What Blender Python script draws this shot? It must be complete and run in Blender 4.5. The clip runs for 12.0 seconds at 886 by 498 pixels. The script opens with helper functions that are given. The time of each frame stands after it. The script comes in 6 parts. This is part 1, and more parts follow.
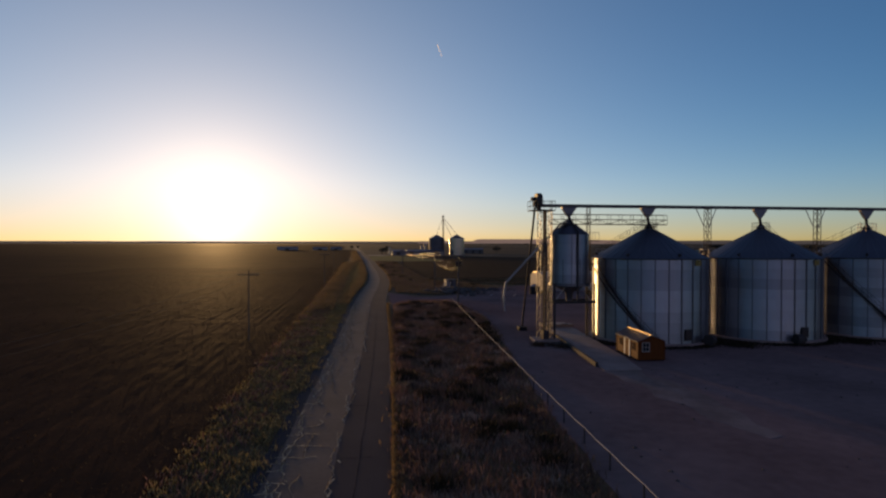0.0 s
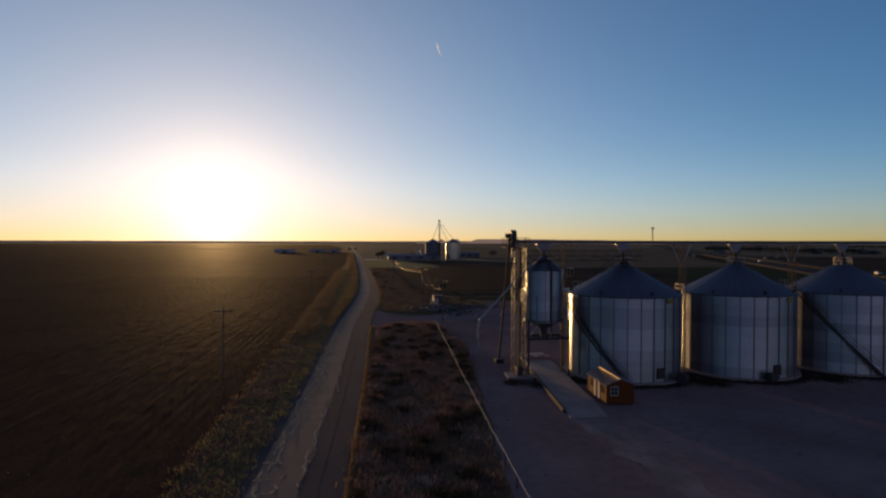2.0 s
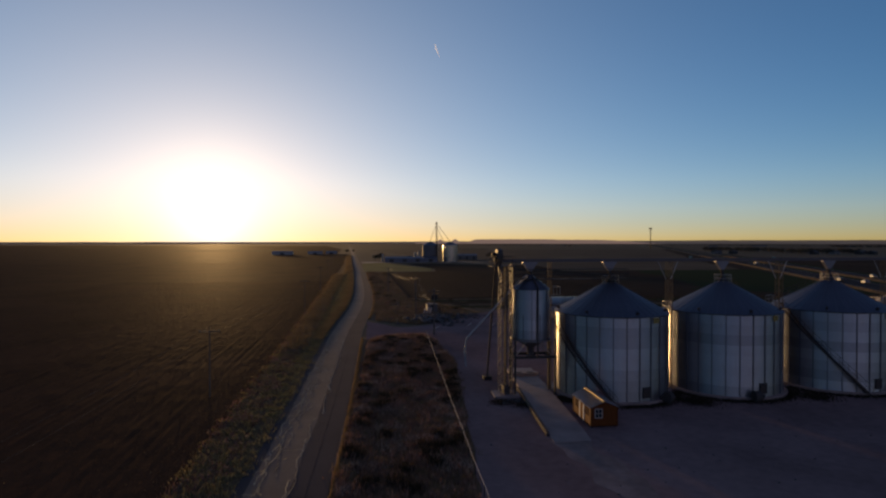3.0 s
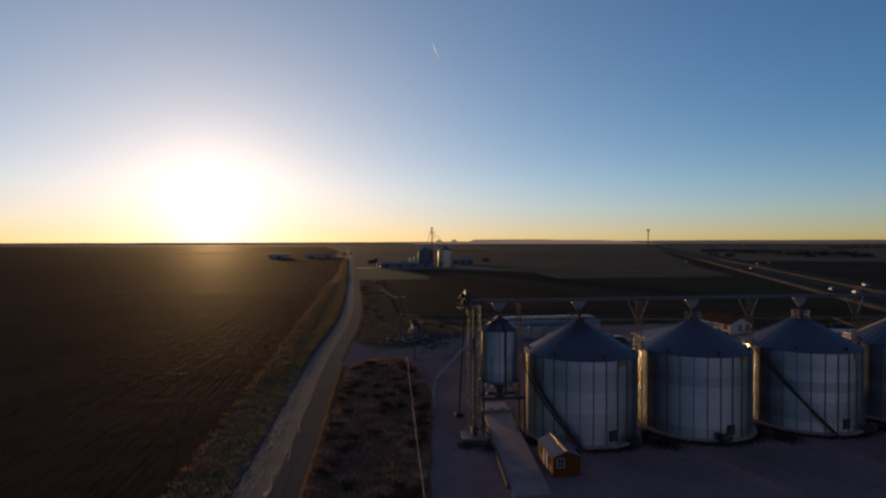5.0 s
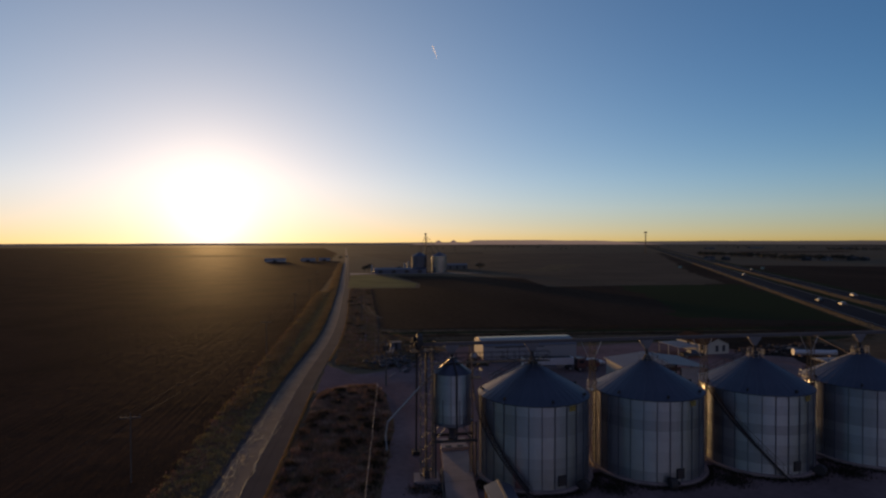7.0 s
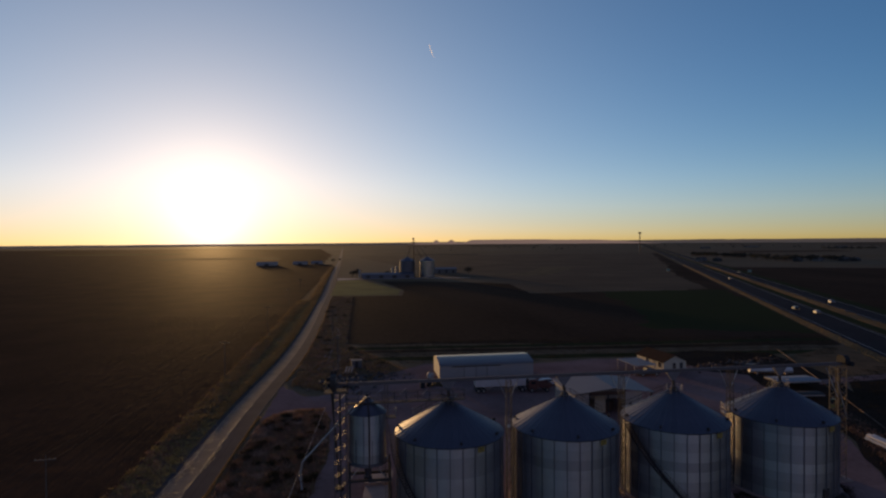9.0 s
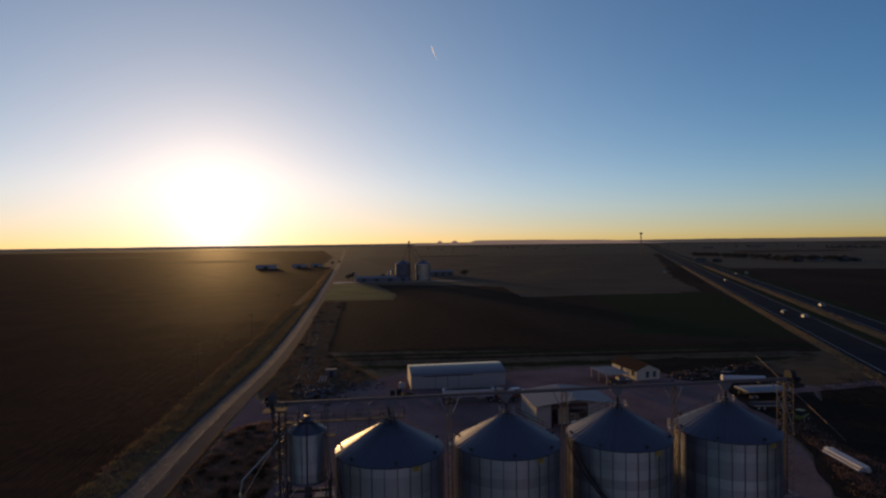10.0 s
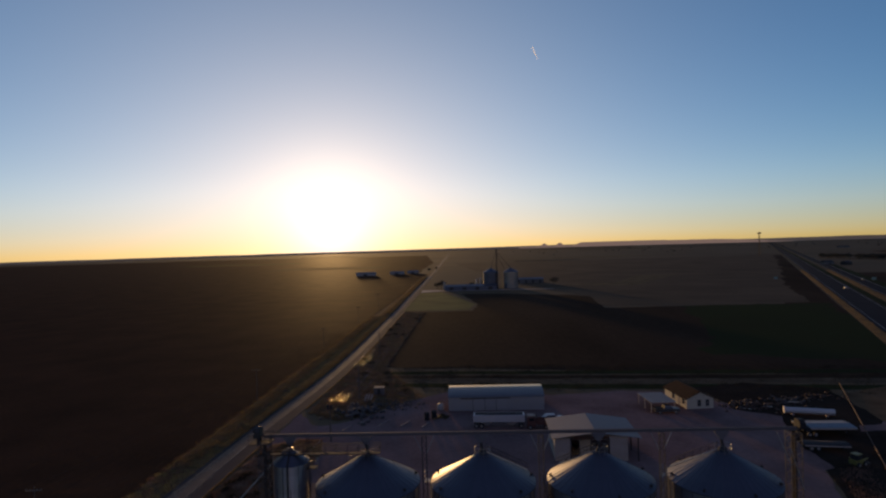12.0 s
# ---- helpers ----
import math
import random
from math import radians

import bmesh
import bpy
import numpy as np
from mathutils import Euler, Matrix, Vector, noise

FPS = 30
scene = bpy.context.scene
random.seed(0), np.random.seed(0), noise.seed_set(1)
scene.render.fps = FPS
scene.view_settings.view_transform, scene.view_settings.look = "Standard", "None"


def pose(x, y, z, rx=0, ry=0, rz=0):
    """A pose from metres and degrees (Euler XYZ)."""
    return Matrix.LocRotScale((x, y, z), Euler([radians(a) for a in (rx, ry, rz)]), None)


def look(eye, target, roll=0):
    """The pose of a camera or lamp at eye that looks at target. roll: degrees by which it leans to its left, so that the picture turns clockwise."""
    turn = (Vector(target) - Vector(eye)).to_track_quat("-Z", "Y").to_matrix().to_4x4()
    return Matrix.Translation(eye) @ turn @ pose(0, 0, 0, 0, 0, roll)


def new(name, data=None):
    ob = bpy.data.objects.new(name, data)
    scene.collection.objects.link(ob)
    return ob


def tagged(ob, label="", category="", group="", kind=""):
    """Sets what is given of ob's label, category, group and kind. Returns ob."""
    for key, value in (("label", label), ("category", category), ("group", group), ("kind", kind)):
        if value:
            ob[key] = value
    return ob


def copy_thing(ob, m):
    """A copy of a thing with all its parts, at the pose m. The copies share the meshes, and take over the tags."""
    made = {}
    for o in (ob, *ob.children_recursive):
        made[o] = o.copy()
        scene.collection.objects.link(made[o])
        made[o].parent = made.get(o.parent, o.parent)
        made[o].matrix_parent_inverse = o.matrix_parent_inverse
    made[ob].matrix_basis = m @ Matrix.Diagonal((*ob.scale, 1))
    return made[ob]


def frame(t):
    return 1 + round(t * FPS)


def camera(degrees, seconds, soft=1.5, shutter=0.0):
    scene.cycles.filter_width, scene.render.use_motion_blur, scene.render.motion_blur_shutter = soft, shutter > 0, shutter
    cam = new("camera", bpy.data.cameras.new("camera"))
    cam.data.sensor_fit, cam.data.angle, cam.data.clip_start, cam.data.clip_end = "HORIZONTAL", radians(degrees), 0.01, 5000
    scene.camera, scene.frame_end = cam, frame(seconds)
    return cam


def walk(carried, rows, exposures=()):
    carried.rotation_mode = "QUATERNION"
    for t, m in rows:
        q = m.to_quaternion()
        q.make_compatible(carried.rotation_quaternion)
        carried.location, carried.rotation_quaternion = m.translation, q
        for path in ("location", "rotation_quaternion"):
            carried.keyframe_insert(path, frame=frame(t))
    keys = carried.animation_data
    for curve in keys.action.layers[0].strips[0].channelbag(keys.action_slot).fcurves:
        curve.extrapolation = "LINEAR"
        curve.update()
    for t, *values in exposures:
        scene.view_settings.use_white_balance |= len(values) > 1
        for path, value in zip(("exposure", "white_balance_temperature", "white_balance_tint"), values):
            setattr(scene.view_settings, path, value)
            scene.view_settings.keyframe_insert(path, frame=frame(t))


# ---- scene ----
cam = camera(75.0, 12.0, soft=2.3)
PATH = [
    (0, (-32.963, -63.156, 11.063), (-32.686, -61.175, 11.039), 0.1),
    (1.5, (-30.98, -63.421, 14.071), (-30.703, -61.44, 14.045), 0.2),
    (2.5, (-29.474, -63.787, 16.335), (-29.192, -61.807, 16.309), 0.1),
    (3, (-28.844, -63.839, 17.366), (-28.561, -61.86, 17.34), 0.0),
    (5, (-25.355, -64.25, 22.04), (-25.07, -62.27, 22.013), -0.1),
    (5.5, (-24.225, -64.414, 23.251), (-23.942, -62.434, 23.224), -0.1),
    (6.5, (-21.623, -65.058, 25.891), (-21.338, -63.079, 25.862), -0.2),
    (7, (-20.062, -65.321, 26.954), (-19.777, -63.342, 26.927), -0.1),
    (9, (-10.398, -67.202, 31.694), (-10.11, -65.223, 31.664), -0.4),
    (9.5, (-6.788, -67.77, 32.712), (-6.5, -65.791, 32.682), -0.5),
    (10, (-2.833, -68.536, 33.784), (-2.56, -66.555, 33.756), -0.7),
    (10.5, (1.558, -69.162, 34.735), (1.79, -67.176, 34.708), -0.9),
    (11, (5.498, -70.039, 35.886), (5.647, -68.045, 35.865), -1.2),
    (11.5, (9.612, -70.769, 37.173), (9.64, -68.769, 37.157), -1.5),
    (12, (13.401, -71.045, 38.31), (13.309, -69.047, 38.299), -1.7),
]
walk(cam, [(t, look(eye, target, roll)) for t, eye, target, roll in PATH],
     exposures=[(0, 0.25, 7400, 30), (12, 0.25, 7400, 30)])

# ---- world, sun, exposure ----
SUN_AZ, SUN_EL = radians(-13.6), radians(1.8)
sun_way = Vector((math.sin(SUN_AZ) * math.cos(SUN_EL), math.cos(SUN_AZ) * math.cos(SUN_EL), math.sin(SUN_EL)))
world = bpy.data.worlds.new("evening_sky")
scene.world = world
world.use_nodes = True
wn, wl = world.node_tree.nodes, world.node_tree.links
wn.clear()
sky = wn.new("ShaderNodeTexSky")
sky.sky_type, sky.sun_disc = "NISHITA", False
sky.sun_elevation, sky.sun_rotation = SUN_EL, SUN_AZ
sky.air_density, sky.dust_density, sky.ozone_density, sky.altitude = 0.6, 0.15, 2.3, 300
w_out, w_bg = wn.new("ShaderNodeOutputWorld"), wn.new("ShaderNodeBackground")
w_bg.inputs["Strength"].default_value = 0.22
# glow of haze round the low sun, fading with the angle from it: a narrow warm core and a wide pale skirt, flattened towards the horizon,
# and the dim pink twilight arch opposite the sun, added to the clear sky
w_tc = wn.new("ShaderNodeTexCoord")
w_last = sky.outputs[0]
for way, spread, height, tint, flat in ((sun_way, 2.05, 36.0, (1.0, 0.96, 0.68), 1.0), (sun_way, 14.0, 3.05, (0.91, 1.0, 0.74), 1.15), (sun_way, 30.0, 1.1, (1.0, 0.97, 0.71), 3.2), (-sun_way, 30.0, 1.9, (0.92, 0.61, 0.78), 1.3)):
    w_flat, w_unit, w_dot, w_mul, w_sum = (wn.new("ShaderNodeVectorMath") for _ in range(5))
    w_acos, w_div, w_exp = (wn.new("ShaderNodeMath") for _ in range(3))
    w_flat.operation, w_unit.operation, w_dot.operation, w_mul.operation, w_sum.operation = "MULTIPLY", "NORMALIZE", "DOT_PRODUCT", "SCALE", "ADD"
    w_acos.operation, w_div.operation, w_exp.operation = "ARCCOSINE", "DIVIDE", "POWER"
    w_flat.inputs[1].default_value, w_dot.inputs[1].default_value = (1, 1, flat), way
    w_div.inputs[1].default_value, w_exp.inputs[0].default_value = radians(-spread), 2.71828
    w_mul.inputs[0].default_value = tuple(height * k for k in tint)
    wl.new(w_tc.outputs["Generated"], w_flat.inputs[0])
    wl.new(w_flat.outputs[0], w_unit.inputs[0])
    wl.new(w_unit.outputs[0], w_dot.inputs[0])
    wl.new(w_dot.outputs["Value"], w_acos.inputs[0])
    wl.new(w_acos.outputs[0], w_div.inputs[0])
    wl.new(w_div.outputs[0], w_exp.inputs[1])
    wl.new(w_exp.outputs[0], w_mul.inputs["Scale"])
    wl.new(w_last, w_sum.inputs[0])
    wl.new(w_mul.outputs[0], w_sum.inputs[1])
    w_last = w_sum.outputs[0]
# thick air: the brighter the glow, the more of it the haze takes up
w_den, w_one, w_soft = (wn.new("ShaderNodeVectorMath") for _ in range(3))
w_den.operation, w_one.operation, w_soft.operation = "SCALE", "ADD", "DIVIDE"
w_den.inputs["Scale"].default_value, w_one.inputs[1].default_value = 0.12, (1, 1, 1)
wl.new(w_last, w_den.inputs[0])
wl.new(w_den.outputs[0], w_one.inputs[0])
wl.new(w_last, w_soft.inputs[0])
wl.new(w_one.outputs[0], w_soft.inputs[1])
# the lowest few degrees of air redden and dim what shines through them
w_sep, w_low, w_red, w_thin = wn.new("ShaderNodeSeparateXYZ"), wn.new("ShaderNodeMapRange"), wn.new("ShaderNodeMix"), wn.new("ShaderNodeVectorMath")
w_low.interpolation_type = "SMOOTHSTEP"
w_low.inputs["From Min"].default_value, w_low.inputs["From Max"].default_value = -0.02, 0.11
w_red.data_type, w_thin.operation = "RGBA", "MULTIPLY"
w_red.inputs["A"].default_value, w_red.inputs["B"].default_value = (0.775, 0.755, 0.75, 1), (1, 1, 1, 1)
wl.new(w_tc.outputs["Generated"], w_sep.inputs[0])
wl.new(w_sep.outputs["Z"], w_low.inputs["Value"])
wl.new(w_low.outputs[0], w_red.inputs["Factor"])
wl.new(w_soft.outputs[0], w_thin.inputs[0])
wl.new(w_red.outputs["Result"], w_thin.inputs[1])
w_hsv = wn.new("ShaderNodeHueSaturation")
w_hsv.inputs["Saturation"].default_value = 1.34
wl.new(w_thin.outputs[0], w_hsv.inputs["Color"])
wl.new(w_hsv.outputs[0], w_bg.inputs["Color"])
wl.new(w_bg.outputs[0], w_out.inputs["Surface"])

sun_data = bpy.data.lights.new("sun", "SUN")
sun_data.energy, sun_data.angle, sun_data.color = 2.7, radians(3.5), (1.0, 0.68, 0.27)
sun = new("sun", sun_data)
sun.matrix_world = look(sun_way * 100, (0, 0, 0))


# ---- materials ----
def material(name, base, rough=0.7, metal=0.0, other=None, scale=1.0, fine=12.0, mix=0.6, bump=0.2, bump_scale=8.0,
             spec=0.5, per_object=0.0, per_island=0.0, through_light=0.0, stretch=(1, 1, 1), clear=None):
    """Principled surface: base colour varied by a coarse and a fine noise towards `other`, with bump relief."""
    m = bpy.data.materials.new(name)
    m.use_nodes = True
    n, l = m.node_tree.nodes, m.node_tree.links
    p, out = n["Principled BSDF"], n["Material Output"]
    other = other or tuple(c * 0.6 for c in base)
    tc, mp = n.new("ShaderNodeTexCoord"), n.new("ShaderNodeMapping")
    mp.inputs["Scale"].default_value = stretch
    l.new(tc.outputs["Object"], mp.inputs["Vector"])
    big, small = n.new("ShaderNodeTexNoise"), n.new("ShaderNodeTexNoise")
    for tex, sc in ((big, scale), (small, fine)):
        tex.inputs["Scale"].default_value = sc
        tex.inputs["Detail"].default_value = 5
        l.new(mp.outputs[0], tex.inputs["Vector"])
    add = n.new("ShaderNodeMath")
    add.operation = "MULTIPLY_ADD"
    l.new(small.outputs[0], add.inputs[0])
    add.inputs[1].default_value = 0.45
    l.new(big.outputs[0], add.inputs[2])
    ramp = n.new("ShaderNodeMapRange")
    ramp.inputs["From Min"].default_value, ramp.inputs["From Max"].default_value = 0.5, 0.95
    ramp.inputs["To Max"].default_value = mix
    l.new(add.outputs[0], ramp.inputs["Value"])
    colour = n.new("ShaderNodeMix")
    colour.data_type = "RGBA"
    colour.inputs["A"].default_value, colour.inputs["B"].default_value = (*base, 1), (*other, 1)
    l.new(ramp.outputs[0], colour.inputs["Factor"])
    last = colour.outputs["Result"]
    for amount, node, socket in ((per_object, "ShaderNodeObjectInfo", "Random"), (per_island, "ShaderNodeNewGeometry", "Random Per Island")):
        if amount:
            src, rng, hsv = n.new(node), n.new("ShaderNodeMapRange"), n.new("ShaderNodeHueSaturation")
            rng.inputs["To Min"].default_value, rng.inputs["To Max"].default_value = 1 - amount, 1 + amount
            l.new(src.outputs[socket], rng.inputs["Value"])
            l.new(rng.outputs[0], hsv.inputs["Value"])
            l.new(last, hsv.inputs["Color"])
            last = hsv.outputs[0]
    l.new(last, p.inputs["Base Color"])
    p.inputs["Roughness"].default_value, p.inputs["Metallic"].default_value = rough, metal
    p.inputs["Specular IOR Level"].default_value = spec
    if bump:
        bt, bn = n.new("ShaderNodeTexNoise"), n.new("ShaderNodeBump")
        bt.inputs["Scale"].default_value, bt.inputs["Detail"].default_value = bump_scale, 6
        bn.inputs["Strength"].default_value, bn.inputs["Distance"].default_value = bump, 0.05
        l.new(mp.outputs[0], bt.inputs["Vector"])
        l.new(bt.outputs[0], bn.inputs["Height"])
        l.new(bn.outputs[0], p.inputs["Normal"])
    if through_light:
        tr, mx = n.new("ShaderNodeBsdfTranslucent"), n.new("ShaderNodeMixShader")
        l.new(last, tr.inputs["Color"])
        mx.inputs[0].default_value = through_light
        l.new(p.outputs[0], mx.inputs[1])
        l.new(tr.outputs[0], mx.inputs[2])
        l.new(mx.outputs[0], out.inputs["Surface"])
    return m


def corrugated(name, base, rough, metal, pitch, axis="Z", depth=0.02, per_object=0.1, dirt=(0.2, 0.17, 0.14)):
    """Sheet metal with a pressed wave along one object axis, faint spangle and streaks of dirt."""
    m = material(name, base, rough, metal, other=dirt, scale=0.35, fine=3.0, mix=0.35, bump=0, per_object=per_object, stretch=(1, 1, 0.3))
    n, l = m.node_tree.nodes, m.node_tree.links
    tc, wave, bn = n.new("ShaderNodeTexCoord"), n.new("ShaderNodeTexWave"), n.new("ShaderNodeBump")
    wave.bands_direction, wave.wave_profile = axis, "SIN"
    wave.inputs["Scale"].default_value = 0.314159 / pitch
    bn.inputs["Strength"].default_value, bn.inputs["Distance"].default_value = 0.6, depth
    l.new(tc.outputs["Object"], wave.inputs["Vector"])
    l.new(wave.outputs["Fac"], bn.inputs["Height"])
    l.new(bn.outputs[0], n["Principled BSDF"].inputs["Normal"])
    return m


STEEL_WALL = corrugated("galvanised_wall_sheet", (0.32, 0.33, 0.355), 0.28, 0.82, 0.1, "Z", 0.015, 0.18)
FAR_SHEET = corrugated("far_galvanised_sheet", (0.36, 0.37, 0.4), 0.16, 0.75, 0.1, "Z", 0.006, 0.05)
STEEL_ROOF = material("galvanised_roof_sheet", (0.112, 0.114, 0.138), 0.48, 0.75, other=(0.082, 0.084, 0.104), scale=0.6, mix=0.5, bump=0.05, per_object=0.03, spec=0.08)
DULL_STEEL = material("dull_weathered_galvanised", (0.13, 0.12, 0.125), 0.7, 0.3, other=(0.09, 0.08, 0.08), scale=0.2, mix=0.6, bump=0.05, spec=0.2)
STEEL_POST = material("galvanised_stiffener", (0.169, 0.167, 0.189), 0.5, 0.8, mix=0.4, bump=0.05)
CONVEYOR = material("weathered_conveyor_sheet", (0.11, 0.092, 0.09), 0.8, 0.0, other=(0.082, 0.068, 0.067), scale=0.4, mix=0.6, bump=0.05, spec=0.15)
TOWER = material("galvanised_tower_angle", (0.09, 0.086, 0.088), 0.5, 0.5, other=(0.06, 0.056, 0.056), scale=0.8, mix=0.6, bump=0.05)
SIGN_GREEN = material("green_sign_face", (0.1, 0.2, 0.16), 0.5, other=(0.07, 0.14, 0.11), scale=0.8, mix=0.5, bump=0.02)
MAST = material("galvanised_mast_angle", (0.045, 0.042, 0.04), 0.8, 0.0, other=(0.03, 0.027, 0.025), scale=0.8, mix=0.6, bump=0.05, spec=0.15)
STEEL_FRAME = material("galvanised_frame", (0.052, 0.046, 0.045), 0.8, 0.2, other=(0.04, 0.0336, 0.0288), mix=0.6, bump=0.1, spec=0.15)
STEEL_DARK = material("dark_weathered_steel", (0.045, 0.04, 0.04), 0.8, 0.0, other=(0.06, 0.036, 0.024), mix=0.5, bump=0.1, spec=0.15)
PIPE_PALE = material("pale_galvanised_pipe", (0.28, 0.265, 0.25), 0.5, 0.6, other=(0.3, 0.28, 0.25), mix=0.4, bump=0.05)
BLACK = material("black_painted_metal", (0.02, 0.02, 0.022), 0.8, 0.0, mix=0.3, bump=0.05, spec=0.2)
RUST = material("rusty_orange_paint", (0.085, 0.038, 0.024), 0.8, 0.1, other=(0.05, 0.026, 0.016), mix=0.8)
CONCRETE = material("concrete", (0.3, 0.203, 0.172), 0.85, other=(0.172, 0.117, 0.098), scale=0.5, fine=6, mix=0.8, bump=0.25)
CONCRETE_OLD = material("old_road_concrete", (0.168, 0.116, 0.092), 0.8, other=(0.115, 0.08, 0.064), scale=0.25, fine=4, mix=0.9, bump=0.07, bump_scale=14, spec=0.05)
ASPHALT = material("asphalt", (0.078, 0.059, 0.056), 0.9, other=(0.058, 0.044, 0.043), scale=0.2, fine=9, mix=0.9, bump=0.08, bump_scale=25, spec=0.03)
GRAVEL = material("caliche_yard", (0.262, 0.16, 0.142), 0.9, other=(0.138, 0.084, 0.075), scale=0.09, fine=1.2, mix=0.95, bump=0.4, bump_scale=9, spec=0.0)
SOIL = material("field_soil", (0.088, 0.039, 0.0215), 0.86, other=(0.048, 0.024, 0.0146), scale=0.05, fine=1.5, mix=0.9, bump=0.5, bump_scale=4, spec=0.0009)
DARK_EARTH = material("dark_rough_earth", (0.05, 0.034, 0.025), 0.95, other=(0.022, 0.016, 0.012), scale=0.06, fine=0.8, mix=0.9, bump=0.6, bump_scale=3, spec=0.0)
SOIL_DARK = material("dark_field_soil", (0.066, 0.039, 0.025), 1.0, other=(0.026, 0.016, 0.0115), scale=0.02, fine=0.6, mix=0.9, bump=0.6, bump_scale=2, stretch=(1, 0.25, 1), spec=0.003)
GREEN_FIELD = material("young_crop_field", (0.035, 0.041, 0.0165), 1.0, other=(0.034, 0.032, 0.016), scale=0.015, fine=0.3, mix=0.8, bump=0.6, bump_scale=2, spec=0.003)
TAN_FIELD = material("stubble_field", (0.15, 0.1, 0.062), 1.0, other=(0.09, 0.061, 0.04), scale=0.02, fine=0.4, mix=0.9, bump=0.6, bump_scale=2, spec=0.004)
PLAIN = material("open_plain", (0.16, 0.107, 0.063), 0.85, other=(0.11, 0.076, 0.046), scale=0.004, fine=0.05, mix=0.9, bump=0.5, bump_scale=0.5, spec=0.006)
VERGE = material("verge_earth", (0.18, 0.104, 0.058), 1.0, other=(0.098, 0.06, 0.033), scale=0.2, fine=2.5, mix=0.9, bump=0.6, bump_scale=6, spec=0.006)
DRY_VERGE = material("dry_grass_verge", (0.189, 0.128, 0.0702), 1.0, other=(0.0878, 0.0621, 0.0351), scale=0.08, fine=1.2, mix=0.9, bump=0.6, bump_scale=3, spec=0.004)
GRASS = material("verge_grass", (0.168, 0.138, 0.06), 0.6, other=(0.228, 0.178, 0.086), scale=0.35, fine=2, mix=1.0, bump=0, per_island=0.4, through_light=0.55, spec=0.15)
OLIVE = material("dark_olive_grass", (0.2, 0.145, 0.075), 0.7, other=(0.12, 0.088, 0.046), scale=0.12, fine=1, mix=1.0, bump=0, per_island=0.4, through_light=0.3, spec=0.1)
SCRUB = material("dry_scrub", (0.28, 0.15, 0.11), 0.65, other=(0.098, 0.058, 0.041), scale=0.3, fine=2, mix=1.0, bump=0, per_island=0.45, through_light=0.35, spec=0.3)
WEEDS = material("dark_weeds", (0.05, 0.036, 0.022), 0.8, other=(0.025, 0.022, 0.012), scale=0.05, fine=1, mix=0.9, bump=0, per_island=0.3, through_light=0.2, spec=0.1)
HIGHWAY = material("highway_asphalt", (0.034, 0.029, 0.031), 0.9, other=(0.024, 0.02, 0.022), scale=0.1, fine=5, mix=0.9, bump=0.2, bump_scale=20, spec=0.015)
STUBBLE = material("crop_stubble", (0.036, 0.022, 0.0125), 0.7, other=(0.018, 0.0135, 0.008), scale=0.1, fine=1, mix=0.9, bump=0, per_island=0.4, through_light=0.35, spec=0.15)
SHED_WOOD = material("stained_timber_siding", (0.123, 0.0328, 0.00738), 0.75, other=(0.0697, 0.0189, 0.00492), scale=1.0, fine=14, mix=0.7, bump=0.15, stretch=(6, 6, 0.5), per_object=0.1, spec=0.1)
WHITE = material("white_paint", (0.343, 0.292, 0.256), 0.7, other=(0.216, 0.175, 0.144), scale=0.6, mix=0.5, bump=0.05)
WHITE_SHEET = corrugated("white_ribbed_sheet", (0.265, 0.235, 0.22), 0.8, 0.0, 0.3, "X", 0.02, 0.04, dirt=(0.286, 0.23, 0.188))
ROOF_PALE = corrugated("pale_metal_roof", (0.115, 0.108, 0.122), 0.65, 0.1, 0.3, "X", 0.02, 0.04, dirt=(0.15, 0.13, 0.12))
BARN_ROOF = corrugated("white_barn_roof", (0.125, 0.118, 0.125), 0.5, 0.15, 0.3, "X", 0.02, 0.03, dirt=(0.18, 0.155, 0.14))
BROWN_ROOF = material("brown_shingle_roof", (0.042, 0.018, 0.0132), 0.95, other=(0.024, 0.012, 0.0096), scale=1, fine=8, mix=0.8, bump=0.4, spec=0.05)
CREAM = material("cream_siding", (0.42, 0.36, 0.27), 0.7, other=(0.32, 0.27, 0.2), scale=0.8, mix=0.5, bump=0.1)
# the low sun's golden glint is put into this base colour
RIDGE = material("gold_glint_ridge_flashing", (0.72, 0.56, 0.34), 0.5, 0.9, other=(0.5, 0.38, 0.24), scale=0.6, mix=0.5, bump=0.03)
POLE_WOOD = material("creosoted_pole", (0.112, 0.0825, 0.063), 0.8, other=(0.06, 0.045, 0.0375), scale=2, mix=0.8, bump=0.3, stretch=(4, 4, 0.3))
WIRE_PALE = material("bright_aluminium_wire", (0.14, 0.12, 0.095), 0.35, 0.9, mix=0.3, bump=0)
LAWN = material("olive_lawn", (0.21, 0.175, 0.062), 1.0, other=(0.13, 0.11, 0.045), scale=0.05, fine=0.8, mix=0.9, bump=0.5, bump_scale=2, spec=0.006)
WIRE = material("weathered_wire", (0.02, 0.018, 0.016), 0.8, 0.0, mix=0.3, bump=0)
GLASS_DARK = material("window_glass", (0.015, 0.018, 0.022), 0.08, 0.0, mix=0.1, bump=0)
RUBBER = material("tyre_rubber", (0.02, 0.02, 0.02), 0.8, mix=0.3, bump=0.2)
ROCK = material("broken_concrete_rubble", (0.085, 0.07, 0.063), 0.95, other=(0.045, 0.037, 0.033), scale=1, mix=0.9, bump=0.4, per_island=0.35)
YELLOW = material("faded_yellow_sign", (0.42, 0.28, 0.05), 0.6, other=(0.2, 0.12, 0.03), scale=2, mix=0.6, bump=0.05)
